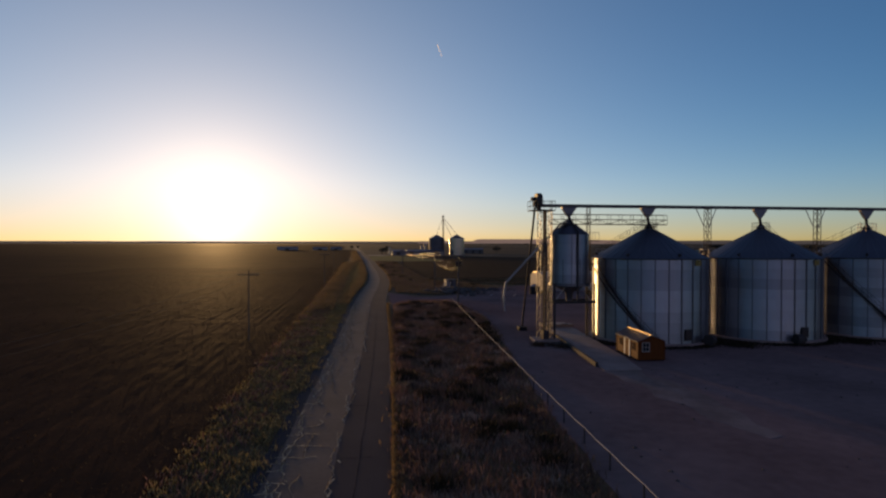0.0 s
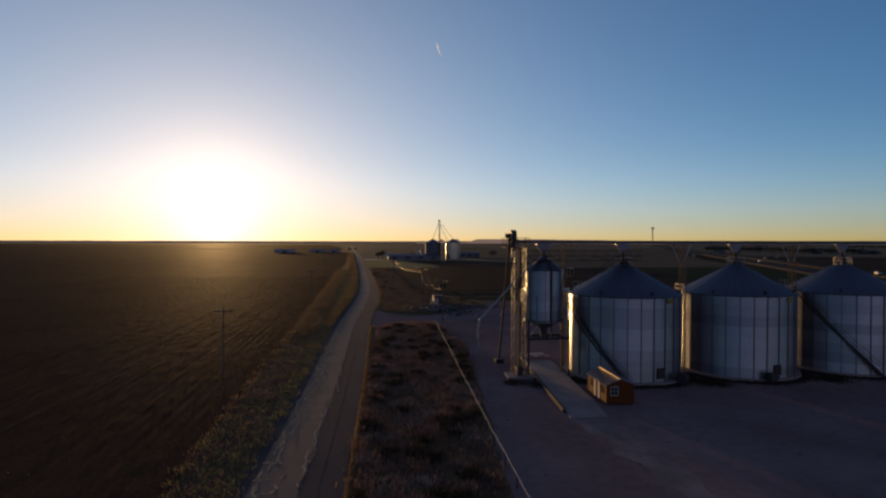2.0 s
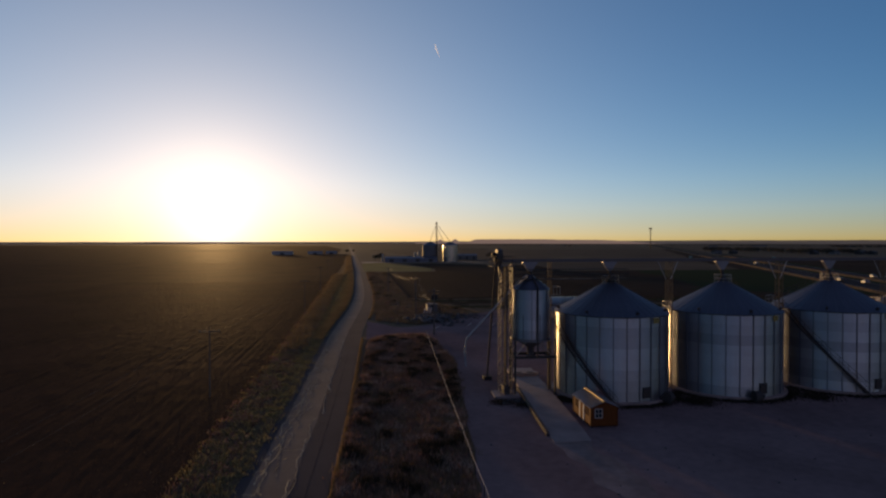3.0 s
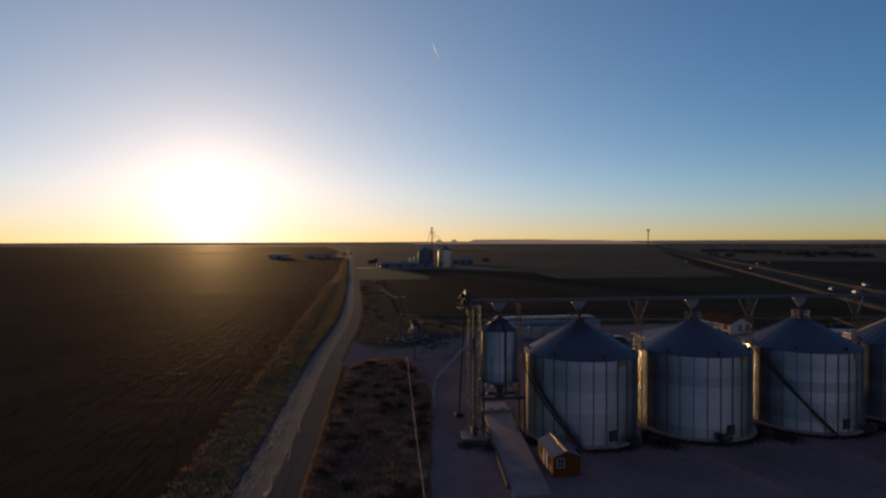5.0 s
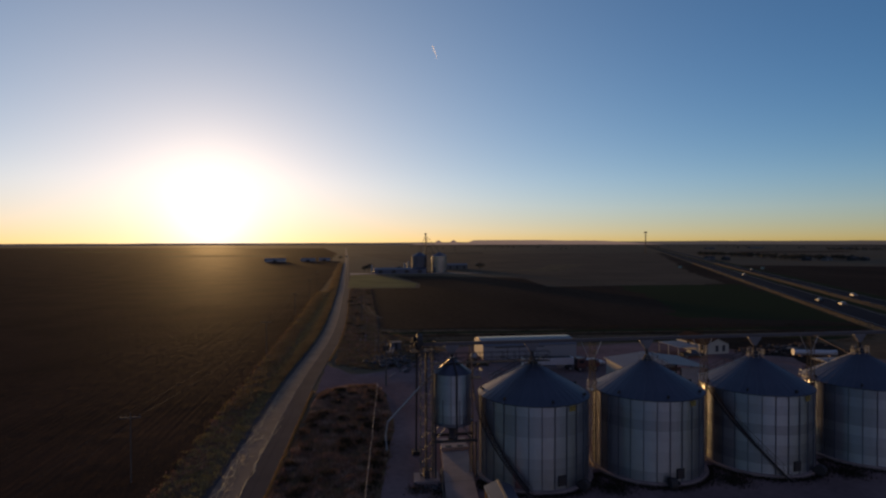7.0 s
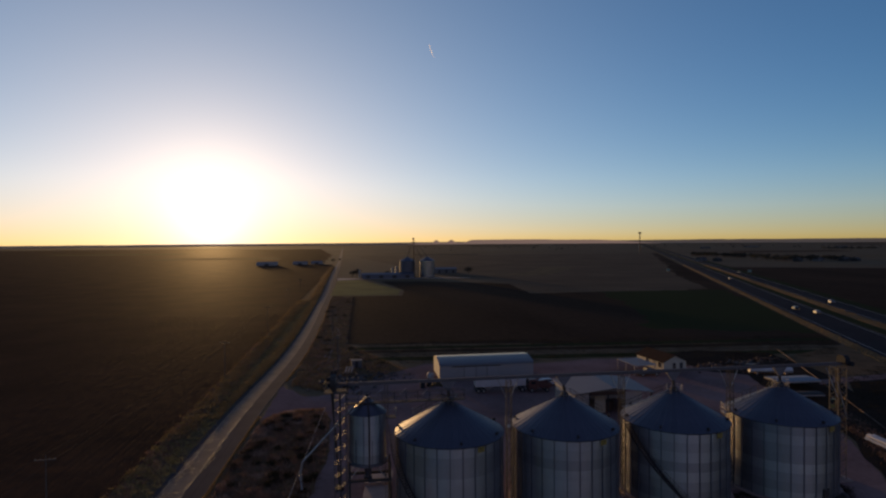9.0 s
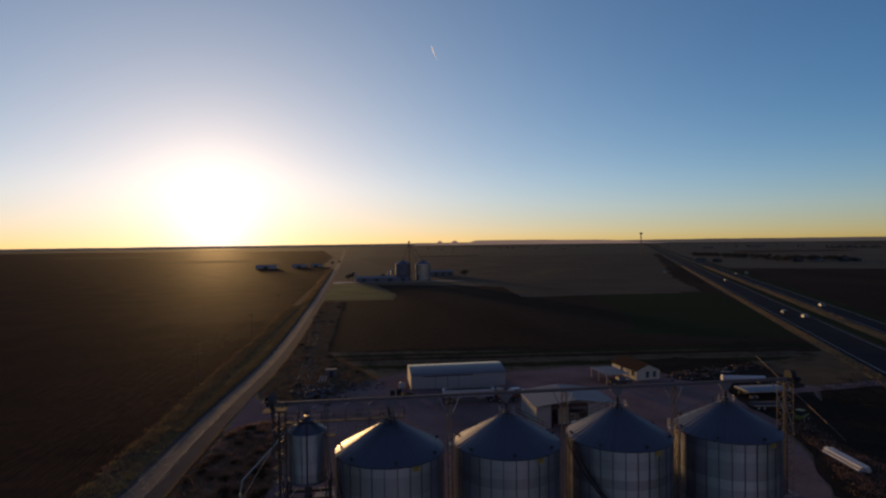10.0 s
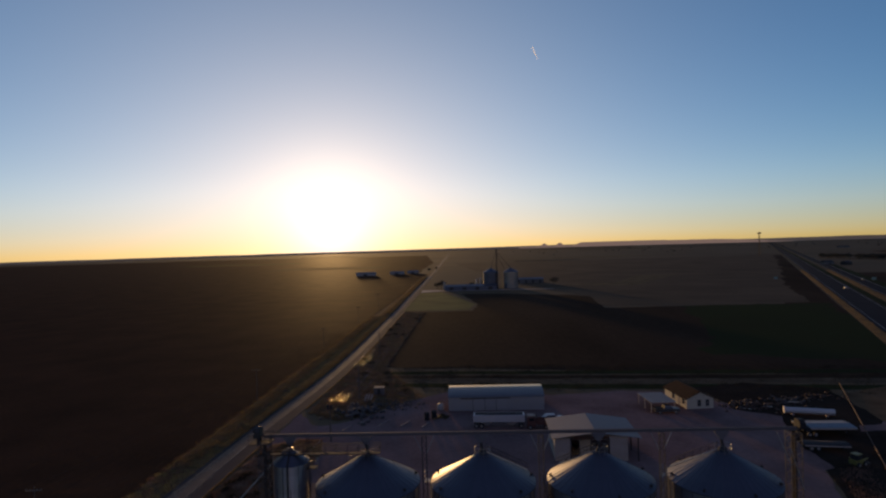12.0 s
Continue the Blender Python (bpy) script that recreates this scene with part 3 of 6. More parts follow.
def grain_bin(x, y):
    b = thing("grain_bin", "round corrugated galvanised grain bin with conical roof on concrete pad", "grain bin", (x, y, 0), "row of grain bins")
    part("pad", Shape().lathe([(0, 0.32), (BIN_R + 0.45, 0.32), (BIN_R + 0.5, 0.27), (BIN_R + 0.5, -0.1)], 56), CONCRETE, b, "concrete ring footing")
    h = (EAVE - 0.3) / RINGS
    for i in range(RINGS):
        z, step = 0.3 + i * h, 0.012 * (i % 2)
        part("wall_ring", Shape().lathe([(BIN_R + step, z - 0.02), (BIN_R + step, z + h)], 84), STEEL_WALL, b, smooth=True)
    post = Shape().box(-0.05, 0, 0.3, 0.05, 0.09, EAVE - 0.02).mesh("stiffener", STEEL_POST)
    for i in range(STIFF):
        a = 2 * math.pi * (i + 0.35) / STIFF
        part("stiffener", post, STEEL_POST, b, at=Matrix.Rotation(a, 4, "Z") @ Matrix.Translation((0, BIN_R + 0.005, 0)))
    # one wedge-shaped roof sheet with raised ribs along its edges
    w, r0, r1 = math.pi / PANELS, 0.42, BIN_R + 0.18
    s = Shape()
    for r in (r0, r1):
        z = roof_z(r)
        for a, up in ((-w, 0.045), (-w * 0.9, 0.0), (0, 0.0), (w * 0.9, 0.0), (w, 0.045)):
            s.v.append((r * math.sin(a), r * math.cos(a), z + up * (0.35 + 0.65 * r / r1)))
    s.f = [(i, i + 5, i + 6, i + 1) for i in range(4)]
    s.f = [tuple(reversed(q)) for q in s.f]
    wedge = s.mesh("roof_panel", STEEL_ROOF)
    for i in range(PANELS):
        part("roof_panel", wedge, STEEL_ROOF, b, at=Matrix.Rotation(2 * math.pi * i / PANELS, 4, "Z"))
    part("eave_ring", Shape().lathe([(BIN_R + 0.05, EAVE - 0.12), (BIN_R + 0.17, EAVE - 0.1), (BIN_R + 0.17, EAVE - 0.03), (BIN_R - 0.1, EAVE + 0.02)], 84), STEEL_FRAME, b)
    part("roof_cap", Shape().lathe([(0.55, roof_z(0.5) - 0.05), (0.5, roof_z(0.5) + 0.16), (0.32, APEX + 0.12), (0.3, APEX + 0.25), (0, APEX + 0.25)], 20), STEEL_FRAME, b)
    ring = Shape()
    for k in range(10):
        a, a2 = k * math.pi / 5, (k + 1) * math.pi / 5
        p, q = [Vector((0.95 * math.cos(t), 0.95 * math.sin(t), roof_z(0.95))) for t in (a, a2)]
        ring.tube(p, p + Vector((0, 0, 1.0)), 0.02, n=5)
        for up in (0.55, 1.0):
            ring.tube(p + Vector((0, 0, up)), q + Vector((0, 0, up)), 0.02, n=5)
    part("apex_guard_rail", ring, PIPE_PALE, b, "thin pipe guard rail round the roof peak")
    for k in range(7):
        a = radians(222 + 51.4 * k)
        vx, vy, r = math.cos(a), math.sin(a), BIN_R - 0.35
        z = roof_z(r)
        v = part("roof_vent", Shape().tube((0, 0, z - 0.05), (0, 0, z + 0.24), 0.11, n=10).tube((0, 0, z + 0.22), (vx * 0.26, vy * 0.26, z + 0.12), 0.12, n=10), STEEL_DARK, b,
                 "gooseneck roof vent", at=(vx * r, vy * r, 0))
    return b


def roof_ladder(b, a):
    """Rungs on the roof with a pipe handrail, at angle a round the bin."""
    m = Matrix.Rotation(a, 4, "Z")
    s, rail = Shape(), Shape()
    for i in range(22):
        r = 0.7 + i * 0.26
        s.box(r - 0.05, -0.3, roof_z(r) + 0.09, r + 0.05, 0.3, roof_z(r) + 0.13)
    part("roof_steps", s, PIPE_PALE, b, "pale steel step treads", at=m)
    for yy in (-0.33, 0.33):
        for i in range(7):
            r = 0.6 + i * 0.95
            rail.tube((r, yy, roof_z(r)), (r, yy, roof_z(r) + 0.95), 0.018, n=5)
        for up in (0.5, 0.95):
            rail.tube((0.6, yy, roof_z(0.6) + up), (6.3, yy, roof_z(6.3) + up), 0.018, n=5)
    part("roof_handrail", rail, STEEL_FRAME, b, "thin steel handrail", at=m)


def wall_ladder(b, a):
    m = Matrix.Rotation(a, 4, "Z")
    s, cage = Shape(), Shape()
    for yy in (-0.24, 0.24):
        s.box(BIN_R + 0.2, yy - 0.02, 0.3, BIN_R + 0.25, yy + 0.02, EAVE + 1.0)
    for i in range(31):
        s.tube((BIN_R + 0.22, -0.24, 0.5 + 0.3 * i), (BIN_R + 0.22, 0.24, 0.5 + 0.3 * i), 0.018, n=5)
    for i in range(8):
        z, pts = 2.6 + i * 0.95, [(BIN_R + 0.25 + 0.6 * math.sin(t), 0.36 * math.cos(t)) for t in np.linspace(0, math.pi, 7)]
        for p, q in zip(pts, pts[1:]):
            cage.tube((*p, z), (*q, z), 0.02, n=4)
    for t in np.linspace(0.2, math.pi - 0.2, 5):
        x, yy = BIN_R + 0.25 + 0.6 * math.sin(t), 0.36 * math.cos(t)
        cage.tube((x, yy, 2.6), (x, yy, 2.6 + 7 * 0.95), 0.015, n=4)
    lad = part("ladder", s, PIPE_PALE, b, "galvanised wall ladder", at=m)
    part("safety_cage", cage, PIPE_PALE, lad, "hooped ladder cage")
    s = Shape().box(BIN_R + 0.05, -0.55, EAVE - 0.2, BIN_R + 0.95, 0.55, EAVE - 0.14)
    for x, yy in ((BIN_R + 0.92, -0.52), (BIN_R + 0.92, 0.52), (BIN_R + 0.1, -0.52), (BIN_R + 0.1, 0.52)):
        s.tube((x, yy, EAVE - 0.2), (x, yy, EAVE + 0.9), 0.022, n=5)
    for z in (EAVE + 0.4, EAVE + 0.9):
        s.tube((BIN_R + 0.92, -0.52, z), (BIN_R + 0.92, 0.52, z), 0.022, n=5).tube((BIN_R + 0.1, -0.52, z), (BIN_R + 0.92, -0.52, z), 0.022, n=5).tube((BIN_R + 0.1, 0.52, z), (BIN_R + 0.92, 0.52, z), 0.022, n=5)
    part("eave_platform", s, PIPE_PALE, b, "small railed eave platform", at=m)


def bin_extras(b, ladder_roof, ladder_wall, door, plaque):
    roof_ladder(b, ladder_roof)
    wall_ladder(b, ladder_wall)
    m = Matrix.Rotation(door, 4, "Z")
    d = part("access_door", Shape().box(BIN_R, -0.42, 0.75, BIN_R + 0.13, 0.42, 1.75), STEEL_DARK, b, "small dark access door", at=m)
    part("door_frame", Shape().box(BIN_R, -0.5, 0.67, BIN_R + 0.07, -0.42, 1.83).box(BIN_R, 0.42, 0.67, BIN_R + 0.07, 0.5, 1.83).box(BIN_R, -0.42, 1.75, BIN_R + 0.07, 0.42, 1.83).box(BIN_R, -0.42, 0.67, BIN_R + 0.07, 0.42, 0.75),
         STEEL_FRAME, d)
    m = Matrix.Rotation(plaque, 4, "Z")
    p = part("name_plate", Shape().box(BIN_R + 0.1, -0.42, EAVE - 0.75, BIN_R + 0.13, 0.42, EAVE - 0.18), YELLOW, b, "faded yellow-brown plate", at=m)
    part("plate_bars", Shape().box(BIN_R + 0.131, -0.33, EAVE - 0.38, BIN_R + 0.136, 0.33, EAVE - 0.28).box(BIN_R + 0.131, -0.28, EAVE - 0.6, BIN_R + 0.136, 0.2, EAVE - 0.52), BLACK, p)


all_bins = []
first = grain_bin(*BINS[0])
for i, (bx, by) in enumerate(BINS):
    all_bins.append(first if i == 0 else copy_thing(first, pose(bx, by, 0, 0, 0, BIN_TURN[i])))
for i, (b, (rl, wl_, dr, pl)) in enumerate(zip(all_bins, ((radians(128), radians(118), radians(-78), radians(-66)), (radians(25), radians(176), radians(-84), radians(-68)),
                                                         (radians(138), radians(120), radians(-84), radians(-70)), (radians(150), radians(168), radians(-80), radians(-72))))):
    turn = radians(BIN_TURN[i])
    bin_extras(b, rl - turn, wl_ - turn, dr - turn, pl - turn)


# ---- conveyors, towers and the bucket elevator ----
def lattice(s, cx, cy, z0, z1, w, d=None, leg=0.07, bay=1.4, brace=0.03, girts=True, sides=(0, 1, 2, 3)):
    """Four-legged lattice tower: legs, girts and zigzag bracing, added to the shape."""
    d = w if d is None else d
    corners = [(cx - w / 2, cy - d / 2), (cx + w / 2, cy - d / 2), (cx + w / 2, cy + d / 2), (cx - w / 2, cy + d / 2)]
    for x, y in corners:
        s.box(x - leg / 2, y - leg / 2, z0, x + leg / 2, y + leg / 2, z1)
    n = max(1, round((z1 - z0) / bay))
    for i in range(n + 1):
        z = z0 + (z1 - z0) * i / n
        for side in sides:
            (xa, ya), (xb, yb) = corners[side], corners[(side + 1) % 4]
            if girts or i in (0, n):
                s.tube((xa, ya, z), (xb, yb, z), brace, n=4)
            if i < n:
                zz = z0 + (z1 - z0) * (i + 1) / n
                s.tube((xa, ya, z if i % 2 else zz), (xb, yb, zz if i % 2 else z), brace, n=4)
    return s


GAL_Z = 15.0
gallery = thing("overhead_conveyor", "long enclosed drag conveyor running over the bin tops", "conveyor", (0, 0, 0))
for i in range(22):
    x0, x1 = -13.0 + i * 2.98, -13.0 + (i + 1) * 2.98
    part("conveyor_section", Shape().box(0.0, -0.18, 0.02, 2.94, 0.18, 0.38).box(-0.03, -0.2, 0.0, 0.03, 0.2, 0.4), CONVEYOR, gallery, at=(x0, 0, GAL_Z))
part("drive_motor", Shape().box(52.55, -0.4, GAL_Z - 0.1, 53.2, 0.4, GAL_Z + 0.5).tube((52.9, -0.9, GAL_Z + 0.25), (52.9, 0.5, GAL_Z + 0.25), 0.3, n=12), BLACK, gallery, "black drive motor")
for x, bottom in ((-9.55, 13.7), *((bx, APEX + 0.2) for bx, _ in BINS)):
    taper = Shape()
    for hx, hy, z in ((0.2, 0.17, GAL_Z - 1.0), (0.85, 0.19, GAL_Z - 0.1), (0.85, 0.19, GAL_Z + 0.01)):
        taper.v += [(x - 0.15 - hx, -hy, z), (x - 0.15 + hx, -hy, z), (x - 0.15 + hx, hy, z), (x - 0.15 - hx, hy, z)]
    taper.f = [(4 * k + i, 4 * k + (i + 1) % 4, 4 * k + 4 + (i + 1) % 4, 4 * k + 4 + i) for k in range(2) for i in range(4)] + [(8, 9, 10, 11), (3, 2, 1, 0)]
    fun = part("discharge_hopper", taper, STEEL_POST, gallery, "tapered spout hopper")
    part("drop_pipe", Shape().tube((x - 0.15, 0, GAL_Z - 0.95), (x, 0, bottom), 0.17, n=10), STEEL_FRAME, fun)

for x in (7.12, 21.38, 35.9):
    t = thing("support_tower", "slender galvanised lattice tower between two bins under the conveyor", "lattice tower", (x, -0.4, 0), "conveyor towers")
    part("mast", lattice(Shape(), 0, 0, 0.0, GAL_Z - 0.05, 0.56, 0.56, 0.05, 0.8, 0.024, False), MAST, t)
    part("v_brace", Shape().tube((0.3, 0.2, 12.9), (1.25, 0.3, GAL_Z), 0.05, n=6).tube((-0.3, 0.2, 12.9), (-1.25, 0.3, GAL_Z), 0.05, n=6), PIPE_PALE, t)
    part("footing", Shape().box(-0.55, -0.55, -0.1, 0.55, 0.55, 0.15), CONCRETE, t)

# elevator tower beside the hopper tank
LX, LY = -12.7, -0.6
leg = thing("bucket_elevator", "tall bucket elevator in a galvanised lattice tower with a dark head", "grain elevator", (LX, LY, 0))
part("tower", lattice(Shape(), 0, 0, 0, 14.7, 1.3, 1.3, 0.06, 0.75, 0.036, False), TOWER, leg)
part("footing", Shape().prism([(-1.5, -1.3), (1.4, -1.4), (1.5, 1.2), (-1.3, 1.3)], -0.1, 0.28), CONCRETE, leg, "rough concrete base")
for dy in (-0.32, 0.32):
    part("casing", Shape().box(-0.09, dy - 0.09, 0.2, 0.09, dy + 0.09, 14.6).box(-0.85, dy - 0.13, 14.6, -0.55, dy + 0.13, 15.6), STEEL_DARK, leg, "square elevator casing")
part("head", Shape().extrude_x([(-0.75, 15.3), (0.75, 15.3), (0.75, 16.0), (0.5, 16.4), (0.0, 16.55), (-0.5, 16.4), (-0.75, 16.0)], -1.05, -0.45), HEAD_STEEL, leg, "dark rounded elevator head")
part("head_motor", Shape().tube((-1.5, 0.3, 15.9), (-0.9, 0.3, 15.9), 0.24, n=12).box(-1.35, -0.35, 15.1, -1.05, 0.1, 15.6), BLACK, leg)
part("boot", Shape().box(-0.3, -0.6, 0.1, 0.35, 0.6, 1.2), STEEL_DARK, leg)
plat = Shape().box(-1.75, -1.0, 14.55, 0.95, 1.0, 14.62)
part("platform", plat, STEEL_FRAME, leg, "open service platform")
rail = Shape()
for x, y in ((-1.7, -0.95), (-0.4, -0.95), (0.9, -0.95), (0.9, 0.95), (-0.4, 0.95), (-1.7, 0.95), (-1.7, 0)):
    rail.tube((x, y, 14.6), (x, y, 15.65), 0.025, n=5)
for z in (15.1, 15.65):
    for p, q in (((-1.7, -0.95), (0.9, -0.95)), ((0.9, -0.95), (0.9, 0.95)), ((0.9, 0.95), (-1.7, 0.95)), ((-1.7, 0.95), (-1.7, -0.95))):
        rail.tube((*p, z), (*q, z), 0.025, n=5)
part("guard_rail", rail, STEEL_FRAME, leg, "thin pipe guard rail")
lad = Shape()
for y in (-0.2, 0.2):
    lad.box(0.78, y - 0.02, 0.3, 0.82, y + 0.02, 15.6)
for i in range(48):
    lad.tube((0.8, -0.2, 0.5 + 0.3 * i), (0.8, 0.2, 0.5 + 0.3 * i), 0.015, n=4)
part("ladder", lad, STEEL_FRAME, leg)

down = thing("down_spout", "dark steel spout slanting from the elevator head to the ground", "grain spout", (0, 0, 0))
part("pipe", Shape().tube((-13.7, -0.2, 15.2), (-13.1, 7.1, 0.45), 0.12, n=10), STEEL_DARK, down)
part("boot", Shape().box(-13.6, 6.6, -0.05, -12.6, 7.7, 0.5), BLACK, down, "low black boot box")

load = thing("loading_spout", "pale truck loading spout hanging out from the hopper tank", "grain spout", (0, 0, 0))
part("pipe", Shape().tube((-9.9, 0.0, 13.6), (-10.9, 0.0, 12.9), 0.1, n=10).tube((-10.9, 0.0, 12.9), (-17.0, 0.0, 6.5), 0.11, n=10), PIPE_PALE, load)
part("drop_end", Shape().tube((-17.0, 0, 6.55), (-17.25, 0, 5.0), 0.11, n=10).tube((-17.25, 0, 5.0), (-17.2, 0, 4.4), 0.15, n=10), PIPE_PALE, load, "bent pipe end")
part("sock", Shape().tube((-17.2, 0, 4.4), (-17.1, 0, 3.3), 0.09, 0.11, n=10), BLUE_TARP, load, "hanging cloth sock")

# hopper tank over the drive lane
TX, TR = -9.6, 2.12
tank = thing("hopper_tank", "tall narrow galvanised hopper tank on legs above the drive lane", "hopper tank", (TX, 0, 0))
for i in range(5):
    z = 6.35 + i * 1.13
    part("wall_ring", Shape().lathe([(TR + 0.01 * (i % 2), z - 0.02), (TR + 0.01 * (i % 2), z + 1.13)], 48), STEEL_WALL, tank, smooth=True)
for i in range(14):
    a = 2 * math.pi * (i + 0.5) / 14
    part("stiffener", Shape().box(-0.04, TR, 6.3, 0.04, TR + 0.07, 9.2 if i % 2 else 12.0), STEEL_POST, tank, at=Matrix.Rotation(a, 4, "Z"))
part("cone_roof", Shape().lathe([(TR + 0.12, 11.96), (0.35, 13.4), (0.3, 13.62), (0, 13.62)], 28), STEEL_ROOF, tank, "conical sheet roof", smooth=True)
part("hopper_cone", Shape().lathe([(TR, 6.4), (0.45, 5.35), (0.35, 4.4)], 28), STEEL_POST, tank, "steel cone bottom", smooth=True)
part("ring_beam", Shape().lathe([(TR + 0.02, 6.2), (TR + 0.16, 6.2), (TR + 0.16, 6.5), (TR + 0.02, 6.5)], 28), STEEL_POST, tank)
for i in range(6):
    a = 2 * math.pi * (i + 0.5) / 6
    x, y = (TR + 0.1) * math.cos(a), (TR + 0.1) * math.sin(a)
    if abs(x) > 0.3:
        x = 2.55 if x > 0 else -2.1
        part("leg", Shape().box(-0.1, -0.1, 0, 0.1, 0.1, 6.4), STEEL_FRAME, tank, at=(x, y, 0))
part("cross_beam", Shape().box(-2.3, -1.25, 4.2, 2.7, -1.05, 4.5).box(-2.3, 1.05, 4.2, 2.7, 1.25, 4.5).box(-2.15, -1.2, 4.2, -1.95, 1.2, 4.42).box(1.95, -1.2, 4.2, 2.15, 1.2, 4.42), STEEL_FRAME, tank)
for sx in (-1, 1):
    for sy in (-1, 1):
        part("knee_brace", Shape().tube((sx * 2.1, sy * 1.15, 4.5), (sx * 0.7, sy * 1.15, 6.25), 0.05, n=6), PIPE_PALE, tank)
part("down_pipe", Shape().tube((0.15, -TR - 0.16, 4.6), (0.15, -TR - 0.16, 12.2), 0.1, n=10).tube((0.15, -TR - 0.16, 12.2), (0.0, -0.5, 13.5), 0.1, n=10), STEEL_DARK, tank, "dark pipe down the tank front")
part("slide_gate", Shape().box(-0.45, -0.35, 4.1, 0.45, 0.35, 4.4), STEEL_FRAME, tank)
cage = Shape()
for yy in (-0.22, 0.22):
    cage.box(TR + 0.1, yy - 0.02, 0.4, TR + 0.14, yy + 0.02, 13.0)
for i in range(40):
    cage.tube((TR + 0.12, -0.22, 0.6 + 0.3 * i), (TR + 0.12, 0.22, 0.6 + 0.3 * i), 0.015, n=4)
part("ladder", cage, PIPE_PALE, tank, at=Matrix.Rotation(radians(185), 4, "Z"))

walkway = thing("catwalk", "trussed steel catwalk from the elevator to the first bin roof", "catwalk", (0, 0, 0))
CW0, CW1, CY0, CY1 = -12.0, 1.7, -1.05, -0.3
part("deck", Shape().box(CW0, CY0, 13.05, CW1, CY1, 13.14), STEEL_FRAME, walkway)
for y in (CY0, CY1):
    s = Shape()
    for z in (13.65, 14.2):
        s.tube((CW0, y, z), (CW1, y, z), 0.03, n=5)
    n = 10
    for i in range(n + 1):
        x = CW0 + (CW1 - CW0) * i / n
        s.tube((x, y, 13.1), (x, y, 14.2), 0.025, n=5)
        if i < n:
            xn = CW0 + (CW1 - CW0) * (i + 1) / n
            s.tube((x, y, 13.12 if i % 2 else 13.65), (xn, y, 13.65 if i % 2 else 13.12), 0.025, n=5)
    part("truss_rail", s, STEEL_FRAME, walkway)
mast = thing("catwalk_tower", "narrow lattice ladder tower standing beside the hopper tank", "lattice tower", (-7.42, -0.2, 0))
part("mast", lattice(Shape(), 0, 0, 0, 15.0, 0.34, 0.34, 0.045, 1.2, 0.012), STEEL_DARK, mast)
part("landing", Shape().box(-0.35, -0.5, 11.2, 1.1, 0.6, 11.27), STEEL_FRAME, mast)
rl = Shape()
for x, y in ((1.08, -0.48), (1.08, 0.58), (0.3, -0.48), (0.3, 0.58)):
    rl.tube((x, y, 11.2), (x, y, 12.2), 0.022, n=5)
rl.tube((1.08, 0.58, 12.2), (0.3, 0.58, 12.2), 0.022, n=5).tube((1.08, -0.48, 12.2), (1.08, 0.58, 12.2), 0.022, n=5).tube((0.3, -0.48, 12.2), (1.08, -0.48, 12.2), 0.022, n=5)
part("landing_rail", rl, PIPE_PALE, mast)

# elevator at the far end of the row
end_leg = thing("end_elevator", "lattice elevator tower with a black motor beyond the bin row", "grain elevator", (51.6, 0.0, 0))
part("tower", lattice(Shape(), 0, 0, 0, 14.7, 1.3, 1.3, 0.07, 0.75, 0.04, False), TOWER, end_leg)
part("casing", Shape().box(-0.09, -0.34, 0.2, 0.09, -0.16, 14.7).box(-0.09, 0.16, 0.2, 0.09, 0.34, 14.7), STEEL_DARK, end_leg)
part("head", Shape().extrude_x([(-0.7, 15.2), (0.7, 15.2), (0.7, 15.9), (0.4, 16.3), (-0.4, 16.3), (-0.7, 15.9)], 0.4, 1.1), BLACK, end_leg, "black elevator head")
part("footing", Shape().box(-1.2, -1.2, -0.1, 1.2, 1.2, 0.2), CONCRETE, end_leg)
part("brace", Shape().tube((-0.75, -0.75, 11.0), (-2.2, -0.5, 14.9), 0.06, n=6).tube((0.75, -0.7, 8.0), (-0.75, -0.7, 13.0), 0.06, n=6), PIPE_PALE, end_leg)


def spiral_stair(x, y, a0, a1):
    """A stair winding round the bin wall from the eave down to the ground."""
    t = thing("spiral_stair", "dark steel stair winding down the bin wall", "stair", (x, y, 0), "bin stairs")
    n, z0, z1 = 44, EAVE, 0.0
    r0, r1 = BIN_R + 0.12, BIN_R + 0.82

    def at(k, r, up=0.0):
        a = a0 + (a1 - a0) * k / n
        return Vector((r * math.cos(a), r * math.sin(a), z0 + (z1 - z0) * k / n + up))
    tread = Shape().box(0.0, -0.12, -0.03, r1 - r0, 0.12, 0.0).mesh("tread", STEEL_DARK)
    for k in range(1, n):
        p = at(k, r0)
        part("tread", tread, STEEL_DARK, t, at=Matrix.Translation(p) @ Matrix.Rotation(a0 + (a1 - a0) * k / n, 4, "Z"))
    for r in (r0, r1):
        s = Shape()
        for k in range(0, n, 2):
            p, q = at(k, r), at(k + 2, r)
            s.quad(p - Vector((0, 0, 0.22)), q - Vector((0, 0, 0.22)), q + Vector((0, 0, 0.1)), p + Vector((0, 0, 0.1)))
        part("stringer", s, STEEL_DARK, t)
    s = Shape()
    for k in range(0, n + 1, 4):
        s.tube(at(k, r1), at(k, r1, 1.0), 0.02, n=5)
        if k < n:
            for up in (0.5, 1.0):
                s.tube(at(k, r1, up), at(k + 4, r1, up), 0.02, n=5)
    part("handrail", s, STEEL_DARK, t)
    foot = at(n, (r0 + r1) / 2)
    part("landing", Shape().box(foot.x - 0.5, foot.y - 0.5, -0.02, foot.x + 0.5, foot.y + 0.5, 0.08), CONCRETE, t)
    return t


spiral_stair(*BINS[0], radians(180), radians(252))
spiral_stair(*BINS[2], radians(188), radians(264))


